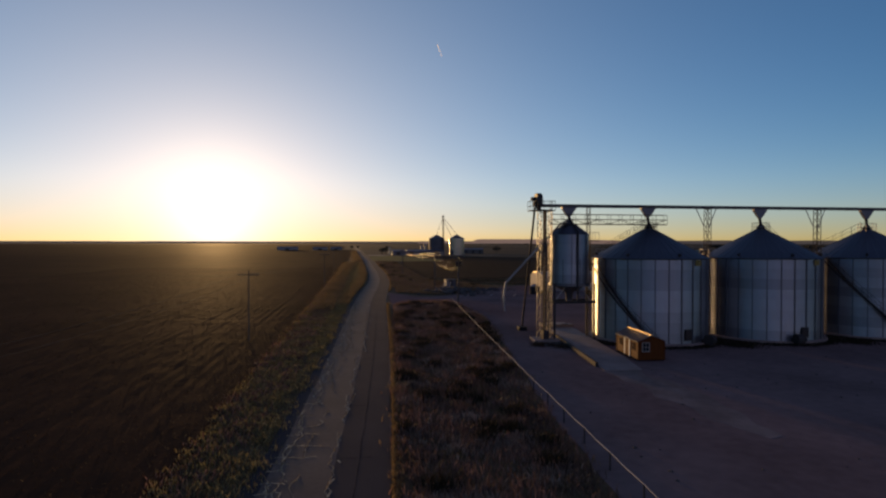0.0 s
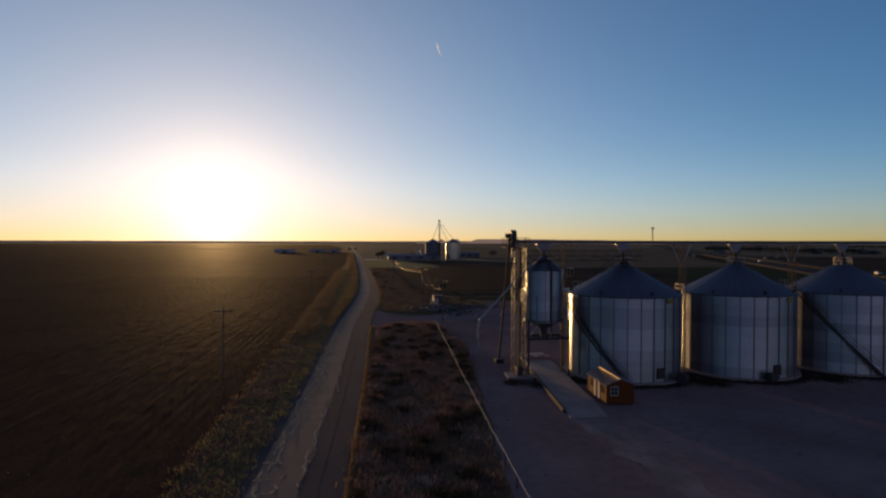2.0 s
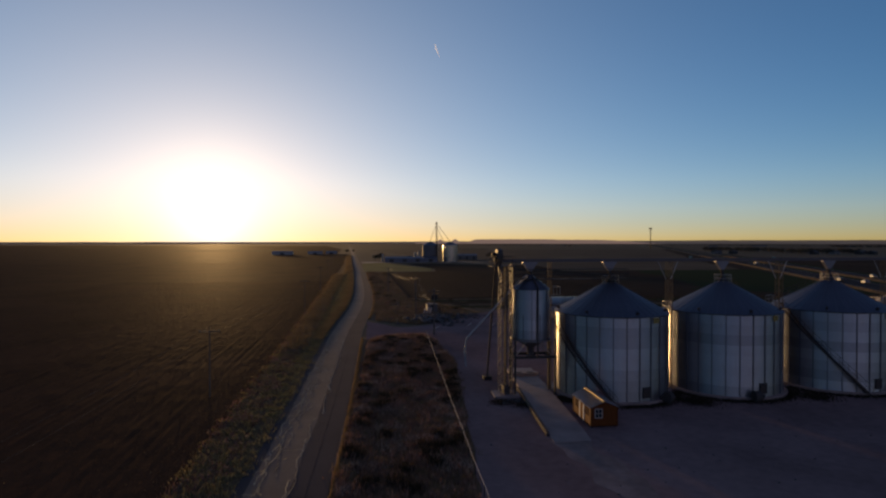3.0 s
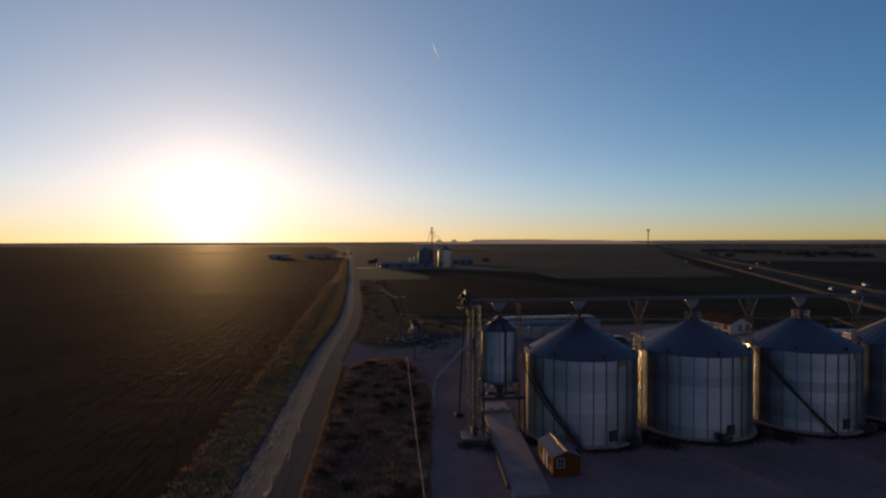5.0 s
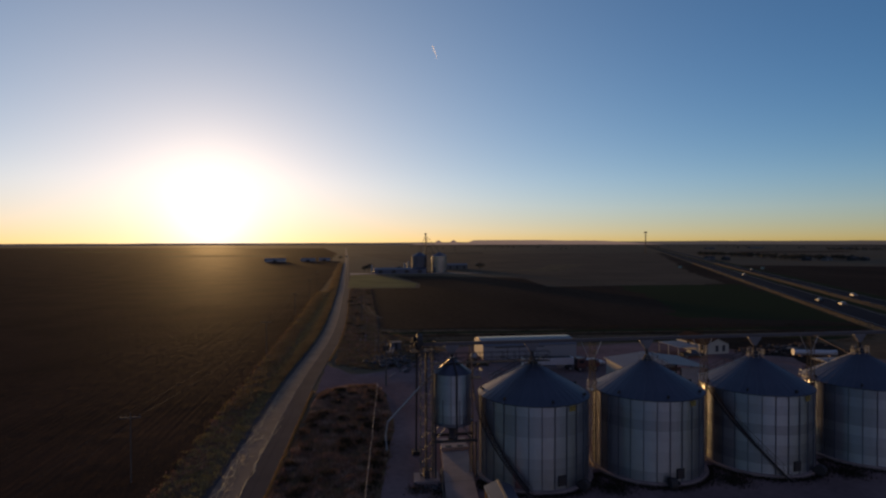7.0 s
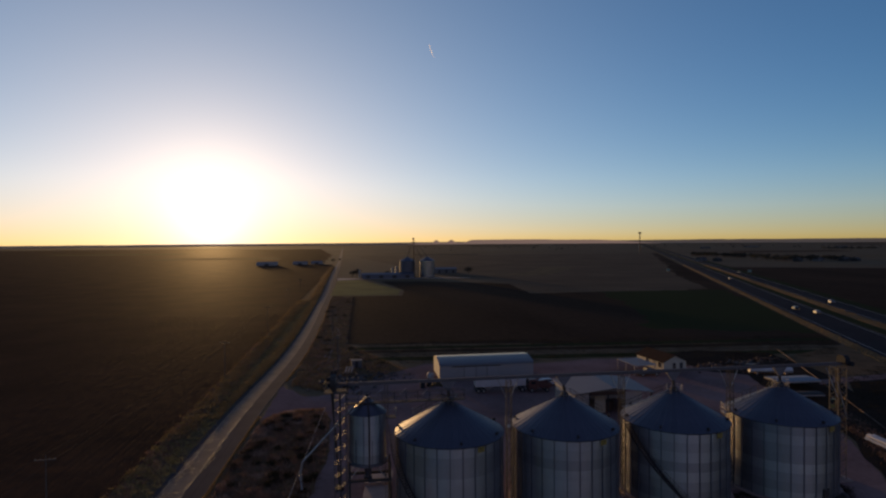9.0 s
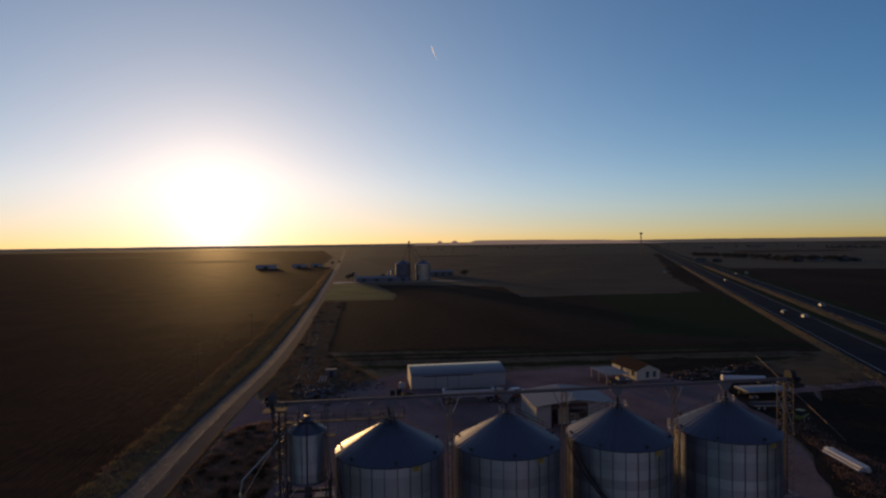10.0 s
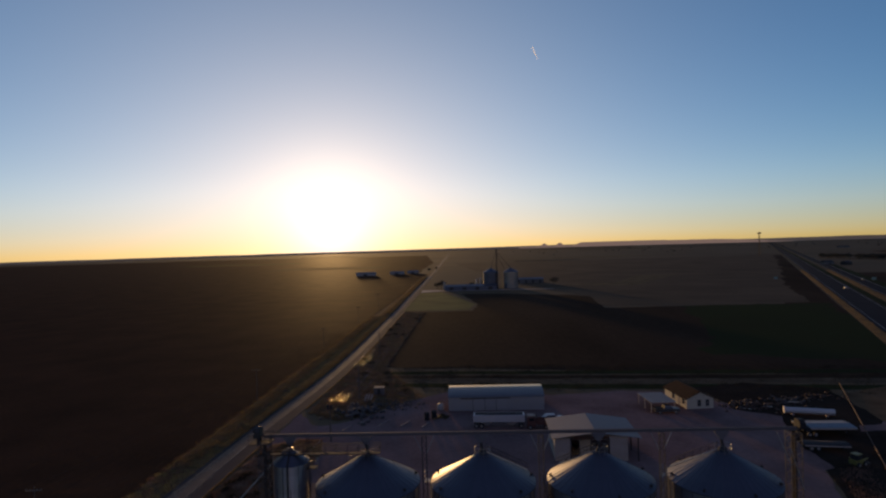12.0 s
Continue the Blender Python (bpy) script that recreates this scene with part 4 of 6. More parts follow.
# ---- yard: drive lane, shed, fence, poles ----
def lane_x(y):
    return -8.95 + 0.105 * y


lane = thing("drive_lane", "raised concrete drive lane passing under the hopper tank", "concrete slab", (0, 0, 0))
for i, (ya, yb) in enumerate(((-16.2, -11.6), (-11.6, -7.0), (-7.0, -2.4), (-2.4, 2.2), (2.2, 6.8), (6.8, 11.6))):
    xa, xb, za, zb = lane_x(ya), lane_x(yb), (0.06 if i == 0 else 0.3), 0.3
    s = Shape()
    for x, y, z in ((xa, ya + 0.02, za), (xb, yb - 0.02, zb)):
        s.v += [(x - 1.7, y, -0.02), (x - 1.7, y, z), (x + 1.7, y, z), (x + 1.7, y, -0.02)]
    s.f = [(0, 4, 5, 1), (1, 5, 6, 2), (2, 6, 7, 3), (0, 1, 2, 3), (7, 6, 5, 4)]
    part("slab", s, CONCRETE, lane)
part("edge_beam", Shape().box(-0.12, -8.0, 0, 0.12, 8.0, 0.42), STEEL_DARK, lane, "dark steel edge beam", at=pose(lane_x(-6) - 1.95, -6.5, 0, 0, 0, -6))
pit = thing("receiving_pit", "low white concrete kerb with two dark grates across the lane", "grain pit", (lane_x(7.5), 7.5, 0.3))
part("kerb", Shape().box(-1.75, -0.45, 0, 1.75, 0.45, 0.35), CONCRETE, pit)
for dx in (-0.75, 0.75):
    part("grate", Shape().box(dx - 0.4, -0.3, 0.35, dx + 0.4, 0.3, 0.365), BLACK, pit)
structure("lane_apron", Shape().prism(smooth_outline([(-12.6, -15.6), (-9.4, -15.6), (-9.0, -20), (-8.4, -25), (-8.6, -29), (-9.6, -33.5), (-10.6, -34), (-11.4, -29), (-11.8, -22)], 0.6, 0.9), -0.02, 0.026), TRACK, "pale worn track of spilled concrete dust leading off the lane", "track")

shed = thing("garden_shed", "small orange-brown wooden shed with a grey metal gable roof", "shed", (-6.25, -10.35, 0), turn=-2.0)
SW, SL, SH, SP = 1.25, 2.4, 1.95, 2.42
part("skid", Shape().box(-SW, -SL, 0, -SW + 0.15, SL, 0.16).box(SW - 0.15, -SL, 0, SW, SL, 0.16), BLACK, shed)
for sx in (-1, 1):
    part("side_wall", Shape().box(sx * SW - 0.05, -SL, 0.14, sx * SW + 0.05, SL, SH), SHED_WOOD, shed)
for sy in (-1, 1):
    s = Shape()
    y0, y1 = sy * SL - 0.05, sy * SL + 0.05
    pts = [(-SW - 0.04, 0.14), (SW + 0.04, 0.14), (SW + 0.04, SH), (0, SP - 0.05), (-SW - 0.04, SH)]
    k = [(x, y0, z) for x, z in pts] + [(x, y1, z) for x, z in pts]
    s.v, s.f = k, [(0, 1, 2, 3, 4), (9, 8, 7, 6, 5)] + [(i, i + 5, (i + 1) % 5 + 5, (i + 1) % 5) for i in range(5)]
    part("gable_wall", s, SHED_WOOD, shed)
for sx in (-1, 1):
    s = Shape()
    xe, ze = sx * (SW + 0.2), SH - 0.12
    s.v = [(0, -SL - 0.2, SP), (0, SL + 0.2, SP), (xe, SL + 0.2, ze), (xe, -SL - 0.2, ze), (0, -SL - 0.2, SP + 0.05), (0, SL + 0.2, SP + 0.05), (xe, SL + 0.2, ze + 0.05), (xe, -SL - 0.2, ze + 0.05)]
    s.f = [(0, 1, 2, 3), (7, 6, 5, 4), (0, 4, 5, 1), (1, 5, 6, 2), (2, 6, 7, 3), (3, 7, 4, 0)]
    part("roof_sheet", s, SHED_ROOF, shed, "grey metal roof sheet")
part("ridge_cap", Shape().box(-0.12, -SL - 0.22, SP + 0.02, 0.12, SL + 0.22, SP + 0.09), RIDGE, shed, "pale ridge cap")
for sy in (-1, 1):
    for sx in (-1, 1):
        part("corner_trim", Shape().box(sx * (SW + 0.02) - 0.06, sy * (SL + 0.02) - 0.06, 0.14, sx * (SW + 0.02) + 0.06, sy * (SL + 0.02) + 0.06, SH - 0.05), SHED_WOOD, shed)
door = part("door", Shape().box(-SW - 0.09, -0.55, 0.16, -SW - 0.04, 0.35, 1.85), SHED_WOOD, shed)
part("door_trim", Shape().box(-SW - 0.11, -0.74, 0.16, -SW - 0.05, -0.55, 1.9).box(-SW - 0.11, 0.35, 0.16, -SW - 0.05, 0.54, 1.9).box(-SW - 0.11, -0.55, 1.85, -SW - 0.05, 0.35, 1.93), DOOR_WHITE, door, "white door trim")


def framed_window(parent, w, h, m, mat=None):
    """A window with frame, cross bars and dark glass; it faces -y at m."""
    fr = part("window_frame", Shape().box(-w / 2 - 0.07, -0.05, -0.07, w / 2 + 0.07, 0, 0).box(-w / 2 - 0.07, -0.05, h, w / 2 + 0.07, 0, h + 0.07)
              .box(-w / 2 - 0.07, -0.05, 0, -w / 2, 0, h).box(w / 2, -0.05, 0, w / 2 + 0.07, 0, h).box(-0.02, -0.045, 0, 0.02, -0.003, h).box(-w / 2, -0.045, h / 2 - 0.02, w / 2, -0.003, h / 2 + 0.02),
              mat or WHITE, parent, at=m)
    part("pane", Shape().box(-w / 2, -0.02, 0, w / 2, -0.006, h), GLASS_DARK, fr, "dark glass")
    return fr


framed_window(shed, 0.6, 0.75, Matrix.Translation((-0.55, -SL - 0.051, 0.95)))
for y in (-1.45, 1.35):
    framed_window(shed, 0.55, 0.6, Matrix.Translation((-SW - 0.051, y, 1.0)) @ Matrix.Rotation(-math.pi / 2, 4, "Z"), SHED_WOOD)

# pipe fence along the yard
FENCE = [(-70, -22.8), (-41, -21.25), (-22, -20.4), (0, -19.25), (20, -18.1), (41, -16.9)]
fence = thing("pipe_fence", "low pale pipe fence along the edge of the yard", "fence", (0, 0, 0))
ys = [-70 + 3.7 * i for i in range(31)]
pts = [Vector((between(y, FENCE) + 0.06 * noise.noise((y, 0, 2)), y, 0.9 + 0.07 * noise.noise((y * 0.3, 5, 2)))) for y in ys]
for p, q in zip(pts, pts[1:]):
    mid = (p + q) / 2 - Vector((0, 0, 0.05))
    part("rail", Shape().tube(p, mid, 0.026, n=6).tube(mid, q, 0.026, n=6), FENCE_PAINT, fence)
post = Shape().tube((0, 0, -0.1), (0, 0, 0.93), 0.045, n=8).mesh("post", STEEL_DARK)
for p in pts:
    part("post", post, STEEL_DARK, fence, at=(p.x, p.y, p.z - 0.93))


def sag(s, p, q, drop, r=0.012, n=14):
    p, q = Vector(p), Vector(q)
    prev = p
    for i in range(1, n + 1):
        t = i / n
        c = p.lerp(q, t) - Vector((0, 0, 4 * drop * t * (1 - t)))
        s.tube(prev, c, r, n=4, caps=False)
        prev = c


def utility_pole(x, y, h, turn, lamp=False, can=False, stout=1.0):
    u = thing("utility_pole", "weathered dark wooden utility pole with a crossarm", "utility pole", (x, y, 0), "roadside utility poles", turn)
    part("pole", Shape().tube((0, 0, -0.3), (0, 0, h), 0.13 * stout, 0.085 * stout, n=10), POLE_WOOD, u)
    arm = part("crossarm", Shape().box(-1.1, -0.17, h - 0.55, 1.1, -0.07, h - 0.43), POLE_WOOD, u)
    for ix in (-1.0, -0.45, 0.45, 1.0):
        part("insulator", Shape().lathe([(0.03, h - 0.43), (0.06, h - 0.4), (0.035, h - 0.34), (0.06, h - 0.3), (0, h - 0.27)], 8, at=(ix, -0.12)), DULL_SHEET, arm, "grey porcelain insulator")
    if can:
        for ix in (-0.35, 0.35):
            part("transformer", Shape().lathe([(0, h - 2.0), (0.22, h - 2.0), (0.24, h - 1.95), (0.24, h - 1.15), (0.2, h - 1.1), (0, h - 1.1)], 14, at=(ix, -0.32)), STEEL_FRAME, u, "grey transformer can")
    if lamp:
        part("lamp_arm", Shape().tube((0, 0, h - 1.2), (-1.2, 0, h - 0.8), 0.035, n=6).box(-1.5, -0.12, h - 0.9, -1.15, 0.12, h - 0.76), PIPE_PALE, u, "unlit yard lamp on an arm")
    return u


WEST_POLES = [(-49.0, -68, 8.4), (-45.4, 3.0, 7.9), (-41.7, 73.4, 8.6), (-43.0, 146, 8.6), (-44.5, 222, 8.6), (-46.5, 300, 8.6)]
for x, y, h in WEST_POLES:
    utility_pole(x, y, h, 3, stout=0.55)
YARD_POLES = [(-15.3, 42.6, 8.6), (-15.7, 74.5, 9.0), (-19.5, 132, 8.6)]
for i, (x, y, h) in enumerate(YARD_POLES):
    utility_pole(x, y, h, 2, can=i == 0, stout=1.35)
wires = thing("power_lines", "thin sagging power lines strung between the roadside poles", "power line", (0, 0, 0))
for a, b in zip(WEST_POLES, WEST_POLES[1:]):
    for dx in (-1.0, 1.0):
        s = Shape()
        sag(s, (a[0] + dx, a[1] - 0.12, a[2] - 0.27), (b[0] + dx, b[1] - 0.12, b[2] - 0.27), 1.3, 0.008)
        part("wire", s, WIRE, wires)
for k, (a, b) in enumerate(zip(YARD_POLES, YARD_POLES[1:])):
    for dx in (-1.0, 0.45, 1.0):
        s = Shape()
        sag(s, (a[0] + dx, a[1] - 0.12, a[2] - 0.27), (b[0] + dx, b[1] - 0.12, b[2] - 0.27), (3.0, 1.6)[k] + 0.4 * dx, 0.009)
        part("wire", s, WIRE_PALE, wires)


# ---- yard: buildings ----
barn = thing("storage_barn", "long white metal barn with low gable roof and sliding doors", "barn", (18.5, 62.4, 0), turn=0.0)
BX, BD = 10.95, 10.2
prof = [(0, 0), (0, 3.1), (0.35, 3.45), (1.6, 3.78), (3.2, 4.04), (5.1, 4.16), (7.0, 4.04), (8.6, 3.78), (9.85, 3.45), (10.2, 3.1), (10.2, 0)]
for sx in (-1, 1):
    part("end_wall", Shape().extrude_x([p for p in prof][::-1], sx * BX - 0.08, sx * BX + 0.08), WHITE_SHEET, barn)
part("front_wall", Shape().box(-BX + 0.08, -0.06, 0.0, BX - 0.08, 0.1, 3.08), WHITE_SHEET, barn, "white ribbed wall sheet")
part("back_wall", Shape().box(-BX + 0.08, 10.1, 0.0, BX - 0.08, 10.22, 3.08), WHITE_SHEET, barn)
n = 9
for i in range(n):
    x0, x1 = -BX - 0.15 + i * (2 * BX + 0.3) / n, -BX - 0.15 + (i + 1) * (2 * BX + 0.3) / n - 0.01
    s = Shape()
    outer = [(y + (-0.25 if y < 1 else 0.25 if y > 9.5 else 0) * (z < 3.2), z + 0.06) for y, z in prof[1:-1]]
    s.v = [(x, y, z) for x in (x0, x1) for y, z in outer] + [(x, y, z - 0.06) for x in (x0, x1) for y, z in outer]
    m_ = len(outer)
    s.f = [(j + 1, j, m_ + j, m_ + j + 1) for j in range(m_ - 1)] + [(2 * m_ + j, 2 * m_ + j + 1, 3 * m_ + j + 1, 3 * m_ + j) for j in range(m_ - 1)]
    part("roof_panel", s, BARN_ROOF, barn, "pale ribbed roof panel")
# widened strip added to show the far roof slope as sunlit
part("ridge_cap", Shape().extrude_x([(4.7, 4.1), (7.6, 3.97), (7.6, 4.03), (6.6, 4.15), (5.6, 4.235), (4.9, 4.24), (4.7, 4.19)], -BX - 0.17, BX + 0.17), RIDGE, barn, "added broad ridge sheet, golden like the sunlit far slope")
part("door_track", Shape().box(-8.2, -0.2, 2.75, 3.2, -0.05, 2.92), STEEL_DARK, barn, "dark sliding door track")
for x0, x1 in ((-5.4, -2.7), (-2.65, -0.1), (-0.05, 2.6)):
    d = part("sliding_door", Shape().box(x0, -0.16, 0.05, x1, -0.07, 2.75), WHITE_SHEET, barn)
    part("door_edge", Shape().box(x0, -0.185, 0.05, x0 + 0.09, -0.162, 2.75), STEEL_DARK, d, "dark door edge")

house = thing("office_house", "small cream house with a brown gable roof and two front windows", "house", (64.1, 61.0, 0), turn=6.0)
HWD, HD, HE, HP = 3.1, 11.0, 2.35, 3.75
s = Shape()
for y in (0, HD):
    s.v += [(-HWD, y, 0), (HWD, y, 0), (HWD, y, HE), (0, y, HP), (-HWD, y, HE)]
s.f = [(0, 1, 2, 3, 4), (9, 8, 7, 6, 5), (0, 5, 6, 1), (1, 6, 7, 2), (4, 9, 5, 0)]
part("wall", s, CREAM, house)
for sx in (-1, 1):
    s = Shape()
    k, xe, ze = (HP - HE) / HWD, sx * (HWD + 0.4), HE - 0.18
    s.v = [(0, -0.35, HP + 0.02), (0, HD + 0.35, HP + 0.02), (xe, HD + 0.35, ze + 0.02), (xe, -0.35, ze + 0.02), (0, -0.35, HP + 0.14), (0, HD + 0.35, HP + 0.14), (xe, HD + 0.35, ze + 0.14), (xe, -0.35, ze + 0.14)]
    s.f = [(0, 1, 2, 3), (7, 6, 5, 4), (0, 4, 5, 1), (1, 5, 6, 2), (2, 6, 7, 3), (3, 7, 4, 0)]
    part("roof", s, BROWN_ROOF, house, "brown shingle roof slope")
for x in (-0.2, 1.7):
    framed_window(house, 0.8, 1.4, Matrix.Translation((x, -0.005, 0.6)))
for y in (1.6, 6.6):
    framed_window(house, 1.0, 1.1, Matrix.Translation((-HWD - 0.005, y, 0.9)) @ Matrix.Rotation(-math.pi / 2, 4, "Z"))
part("side_door", Shape().box(-HWD - 0.06, 3.6, 0.05, -HWD - 0.004, 4.5, 2.05), WHITE, house)

carport = thing("carport", "open carport with a flat white metal roof on posts", "carport", (54.8, 62.2, 0), turn=4.0)
for i in range(5):
    part("roof_sheet", Shape().box(-2.85 + i * 1.14, -4.1, 2.4 + 0.01 * (i % 2), -2.85 + (i + 1) * 1.14 - 0.01, 4.1, 2.47 + 0.01 * (i % 2)), ROOF_PALE, carport)
for x in (-2.6, 2.6):
    for y in (-3.8, 0, 3.8):
        part("post", Shape().box(x - 0.06, y - 0.06, 0, x + 0.06, y + 0.06, 2.4), WHITE, carport)
part("fascia", Shape().box(-2.9, -4.16, 2.3, 2.9, -4.1, 2.5), WHITE, carport)

canopy = thing("open_workshop", "open-fronted workshop with a low white gable roof and patched walls", "workshop", (34.5, 30.6, 0), turn=-1.5)
for sx in (-1, 1):
    for j in range(4):
        y0, y1 = -0.6 + j * 2.95, -0.6 + (j + 1) * 2.95 - 0.02
        s = Shape()
        s.v = [(0, y0, 5.05), (0, y1, 5.05), (sx * 7.7, y1, 4.05), (sx * 7.7, y0, 4.05), (0, y0, 5.12), (0, y1, 5.12), (sx * 7.7, y1, 4.12), (sx * 7.7, y0, 4.12)]
        s.f = [(0, 1, 2, 3), (7, 6, 5, 4), (0, 4, 5, 1), (1, 5, 6, 2), (2, 6, 7, 3), (3, 7, 4, 0)]
        part("roof_sheet", s, ROOF_PALE, canopy, "dirty white roof sheet")
part("back_wall", Shape().box(-7.2, 10.7, 0, 7.2, 10.85, 4.1), WHITE_SHEET, canopy)
part("side_wall", Shape().box(-7.2, 0.1, 0, -7.05, 10.7, 3.95), WHITE_SHEET, canopy)
part("front_panel", Shape().box(-7.2, -0.05, 0, -4.4, 0.08, 3.95), WHITE, canopy, "dirty white wall panel")
part("front_panel", Shape().box(2.2, -0.05, 0, 5.4, 0.08, 4.2), WHITE, canopy, "dirty white wall panel")
part("front_panel", Shape().box(-2.6, 2.0, 0, -0.6, 2.12, 3.0), CREAM, canopy, "rusty cream inner panel")
part("lintel", Shape().box(-4.4, -0.04, 3.75, 2.2, 0.06, 4.35), RUST, canopy, "rust-stained lintel")
for x, y in ((-4.4, 0), (2.2, 0), (7.1, -0.2), (7.1, 5.0), (7.1, 10.5), (-0.9, 0)):
    part("post", Shape().box(x - 0.1, y - 0.1, 0, x + 0.1, y + 0.1, 4.0), STEEL_FRAME, canopy)
for x, y, w, h in ((-3.4, 4.0, 1.4, 1.3), (0.6, 3.5, 1.6, 1.7), (4.3, 5.0, 1.2, 1.0)):
    c = thing("storage_crate", "dark battered crate stored inside the workshop", "crate", (34.5 + x, 30.6 + y, 0), "workshop crates", 12 * x)
    part("box", Shape().box(-w / 2, -0.5, 0, w / 2, 0.5, h), RUST, c)
    part("lid", Shape().box(-w / 2 - 0.05, -0.55, h, w / 2 + 0.05, 0.55, h + 0.08), STEEL_DARK, c)

hut = thing("small_white_hut", "small white box hut standing on rough ground", "hut", (-11.3, 79.0, 0), turn=3)
part("wall", Shape().box(-1.25, -1.0, 0, 1.25, 1.0, 1.75), DULL_STEEL, hut)
part("roof", Shape().box(-1.4, -1.15, 1.75, 1.4, 1.15, 1.86), DULL_SHEET, hut)
part("door", Shape().box(-0.4, -1.04, 0.05, 0.4, -1.004, 1.65), STEEL_FRAME, hut)
for x in (-14.0, -13.3, -12.6):
    lean = thing("leaning_board", "pale weathered board leaning on a low timber trestle", "board", (x, 72.6, 0), "boards by the hut")
    part("plank", Shape().box(-0.16, -0.03, 0, 0.16, 0.03, 1.75, Matrix.Rotation(radians(20), 4, "Y") @ Matrix.Rotation(radians(-14), 4, "X")), WHITE, lean)
    part("trestle", Shape().tube((0.1, 0.75, 0), (0.32, 0.32, 1.05), 0.05, n=6).tube((0.7, 0.6, 0), (0.32, 0.32, 1.05), 0.05, n=6), POLE_WOOD, lean)


# ---- vehicles ----
def wheel(parent, x, y, r, w):
    t = part("wheel", Shape().tube((x, y - w / 2, r), (x, y + w / 2, r), r, n=16), RUBBER, parent, "black tyre")
    part("rim", Shape().tube((x, y - w / 2 - 0.01, r), (x, y + w / 2 + 0.01, r), r * 0.55, n=12), PIPE_PALE, t)


def loft(profile, w0, w1, z_mid):
    """A body drawn across the width from a side profile of (x, z); it narrows above z_mid."""
    s = Shape()
    k = len(profile)
    for sy in (-1, 1):
        s.v += [(x, sy * (w0 if z <= z_mid else w1), z) for x, z in profile]
    s.f = [tuple(range(k)), tuple(reversed(range(k, 2 * k)))] + [(i, k + i, k + (i + 1) % k, (i + 1) % k) for i in range(k)]
    return s


def vehicle(name, label, category, x, y, turn, paint, pickup=False, group=""):
    v = thing(name, label, category, (x, y, 0.03), group, turn)
    if pickup:
        body = [(-2.7, 0.45), (2.65, 0.45), (2.72, 0.75), (2.6, 1.05), (1.2, 1.12), (-2.7, 1.12)]
        cab = [(-0.75, 1.1), (1.25, 1.1), (0.65, 1.78), (-0.6, 1.8)]
        part("bed_rim", Shape().box(-2.68, -0.93, 1.1, -0.8, -0.83, 1.2).box(-2.68, 0.83, 1.1, -0.8, 0.93, 1.2).box(-2.7, -0.83, 1.1, -2.6, 0.83, 1.2), paint, v)
    else:
        body = [(-2.2, 0.35), (2.2, 0.35), (2.25, 0.65), (2.0, 0.85), (1.1, 0.95), (-2.1, 0.98), (-2.25, 0.7)]
        cab = [(-2.0, 0.95), (1.05, 0.93), (0.3, 1.48), (-1.5, 1.5)]
    part("body", loft(body, 0.95, 0.9, 0.8), paint, v)
    part("cabin", loft(cab, 0.88, 0.68, cab[0][1] + 0.05), paint, v)
    zc, zt = cab[0][1] + 0.06, cab[2][1] - 0.06
    xf0, xf1 = cab[1][0], cab[2][0]
    part("windscreen", Shape().quad((xf0 + 0.01, -0.78, zc), (xf0 + 0.01, 0.78, zc), (xf1 + 0.06, 0.62, zt), (xf1 + 0.06, -0.62, zt)), GLASS_DARK, v)
    for sy in (-1, 1):
        a, b = cab[0][0] + 0.25, cab[1][0] - 0.3
        q = [(a, sy * 0.885, zc), (b, sy * 0.885, zc), (cab[2][0] - 0.1, sy * 0.71, zt), (cab[3][0] + 0.12, sy * 0.71, zt)]
        part("side_window", Shape().quad(*(q if sy < 0 else q[::-1])), GLASS_DARK, v)
    for wx in ((-1.75, 1.75) if pickup else (-1.4, 1.4)):
        for wy in (-0.82, 0.82):
            wheel(v, wx, wy, 0.37 if pickup else 0.32, 0.24)
    for sy in (-1, 1):
        part("headlight", Shape().box(body[1][0] - 0.02, sy * 0.7 - 0.15, 0.62, body[1][0] + 0.07, sy * 0.7 + 0.15, 0.78), WHITE_PAINT, v)
    return v


vehicle("pickup_truck", "dark pickup truck parked in front of the carport", "pickup", 55.7, 58.2, 4, DARK_PAINT, True)
vehicle("parked_car", "white car parked beside the truck", "car", 30.2, 53.7, 10, WHITE_PAINT)

trailer = thing("grain_trailer", "long white hopper trailer parked in front of the barn", "trailer", (18.5, 50.3, 0), turn=-2)
part("body", Shape().extrude_x([(-1.25, 1.35), (1.25, 1.35), (1.3, 2.75), (-1.3, 2.75)], -5.3, 5.3), WHITE_PAINT, trailer, "white trailer body")
for cx in (-2.6, 2.6):
    part("hopper", Shape().lathe([(1.75, 1.35), (0.45, 0.55), (0.4, 0.5)], 4, 0.785, 0.785 + 2 * math.pi, (cx, 0)), WHITE_PAINT, trailer)
part("chassis", Shape().box(-5.3, -0.5, 0.95, 5.3, -0.35, 1.15).box(-5.3, 0.35, 0.95, 5.3, 0.5, 1.15), STEEL_DARK, trailer)
part("top_hatch", Shape().box(-5.0, -0.9, 2.75, 5.0, 0.9, 2.83).tube((-3.2, -0.75, 2.9), (3.6, -0.75, 2.9), 0.11, n=8), STEEL_DARK, trailer, "dark rolled tarpaulin")
for wx in (-4.7, -3.6, 4.6):
    for wy in (-1.0, 1.0):
        wheel(trailer, wx, wy, 0.5, 0.4)
truck = thing("old_truck", "faded dark red truck standing behind the trailer", "truck", (26.4, 49.2, 0), turn=0)
part("cab", loft([(-2.2, 0.6), (-0.4, 0.6), (-0.4, 2.3), (-0.7, 2.75), (-2.1, 2.75), (-2.2, 2.2)], 1.15, 1.05, 2.3), RED_PAINT, truck)
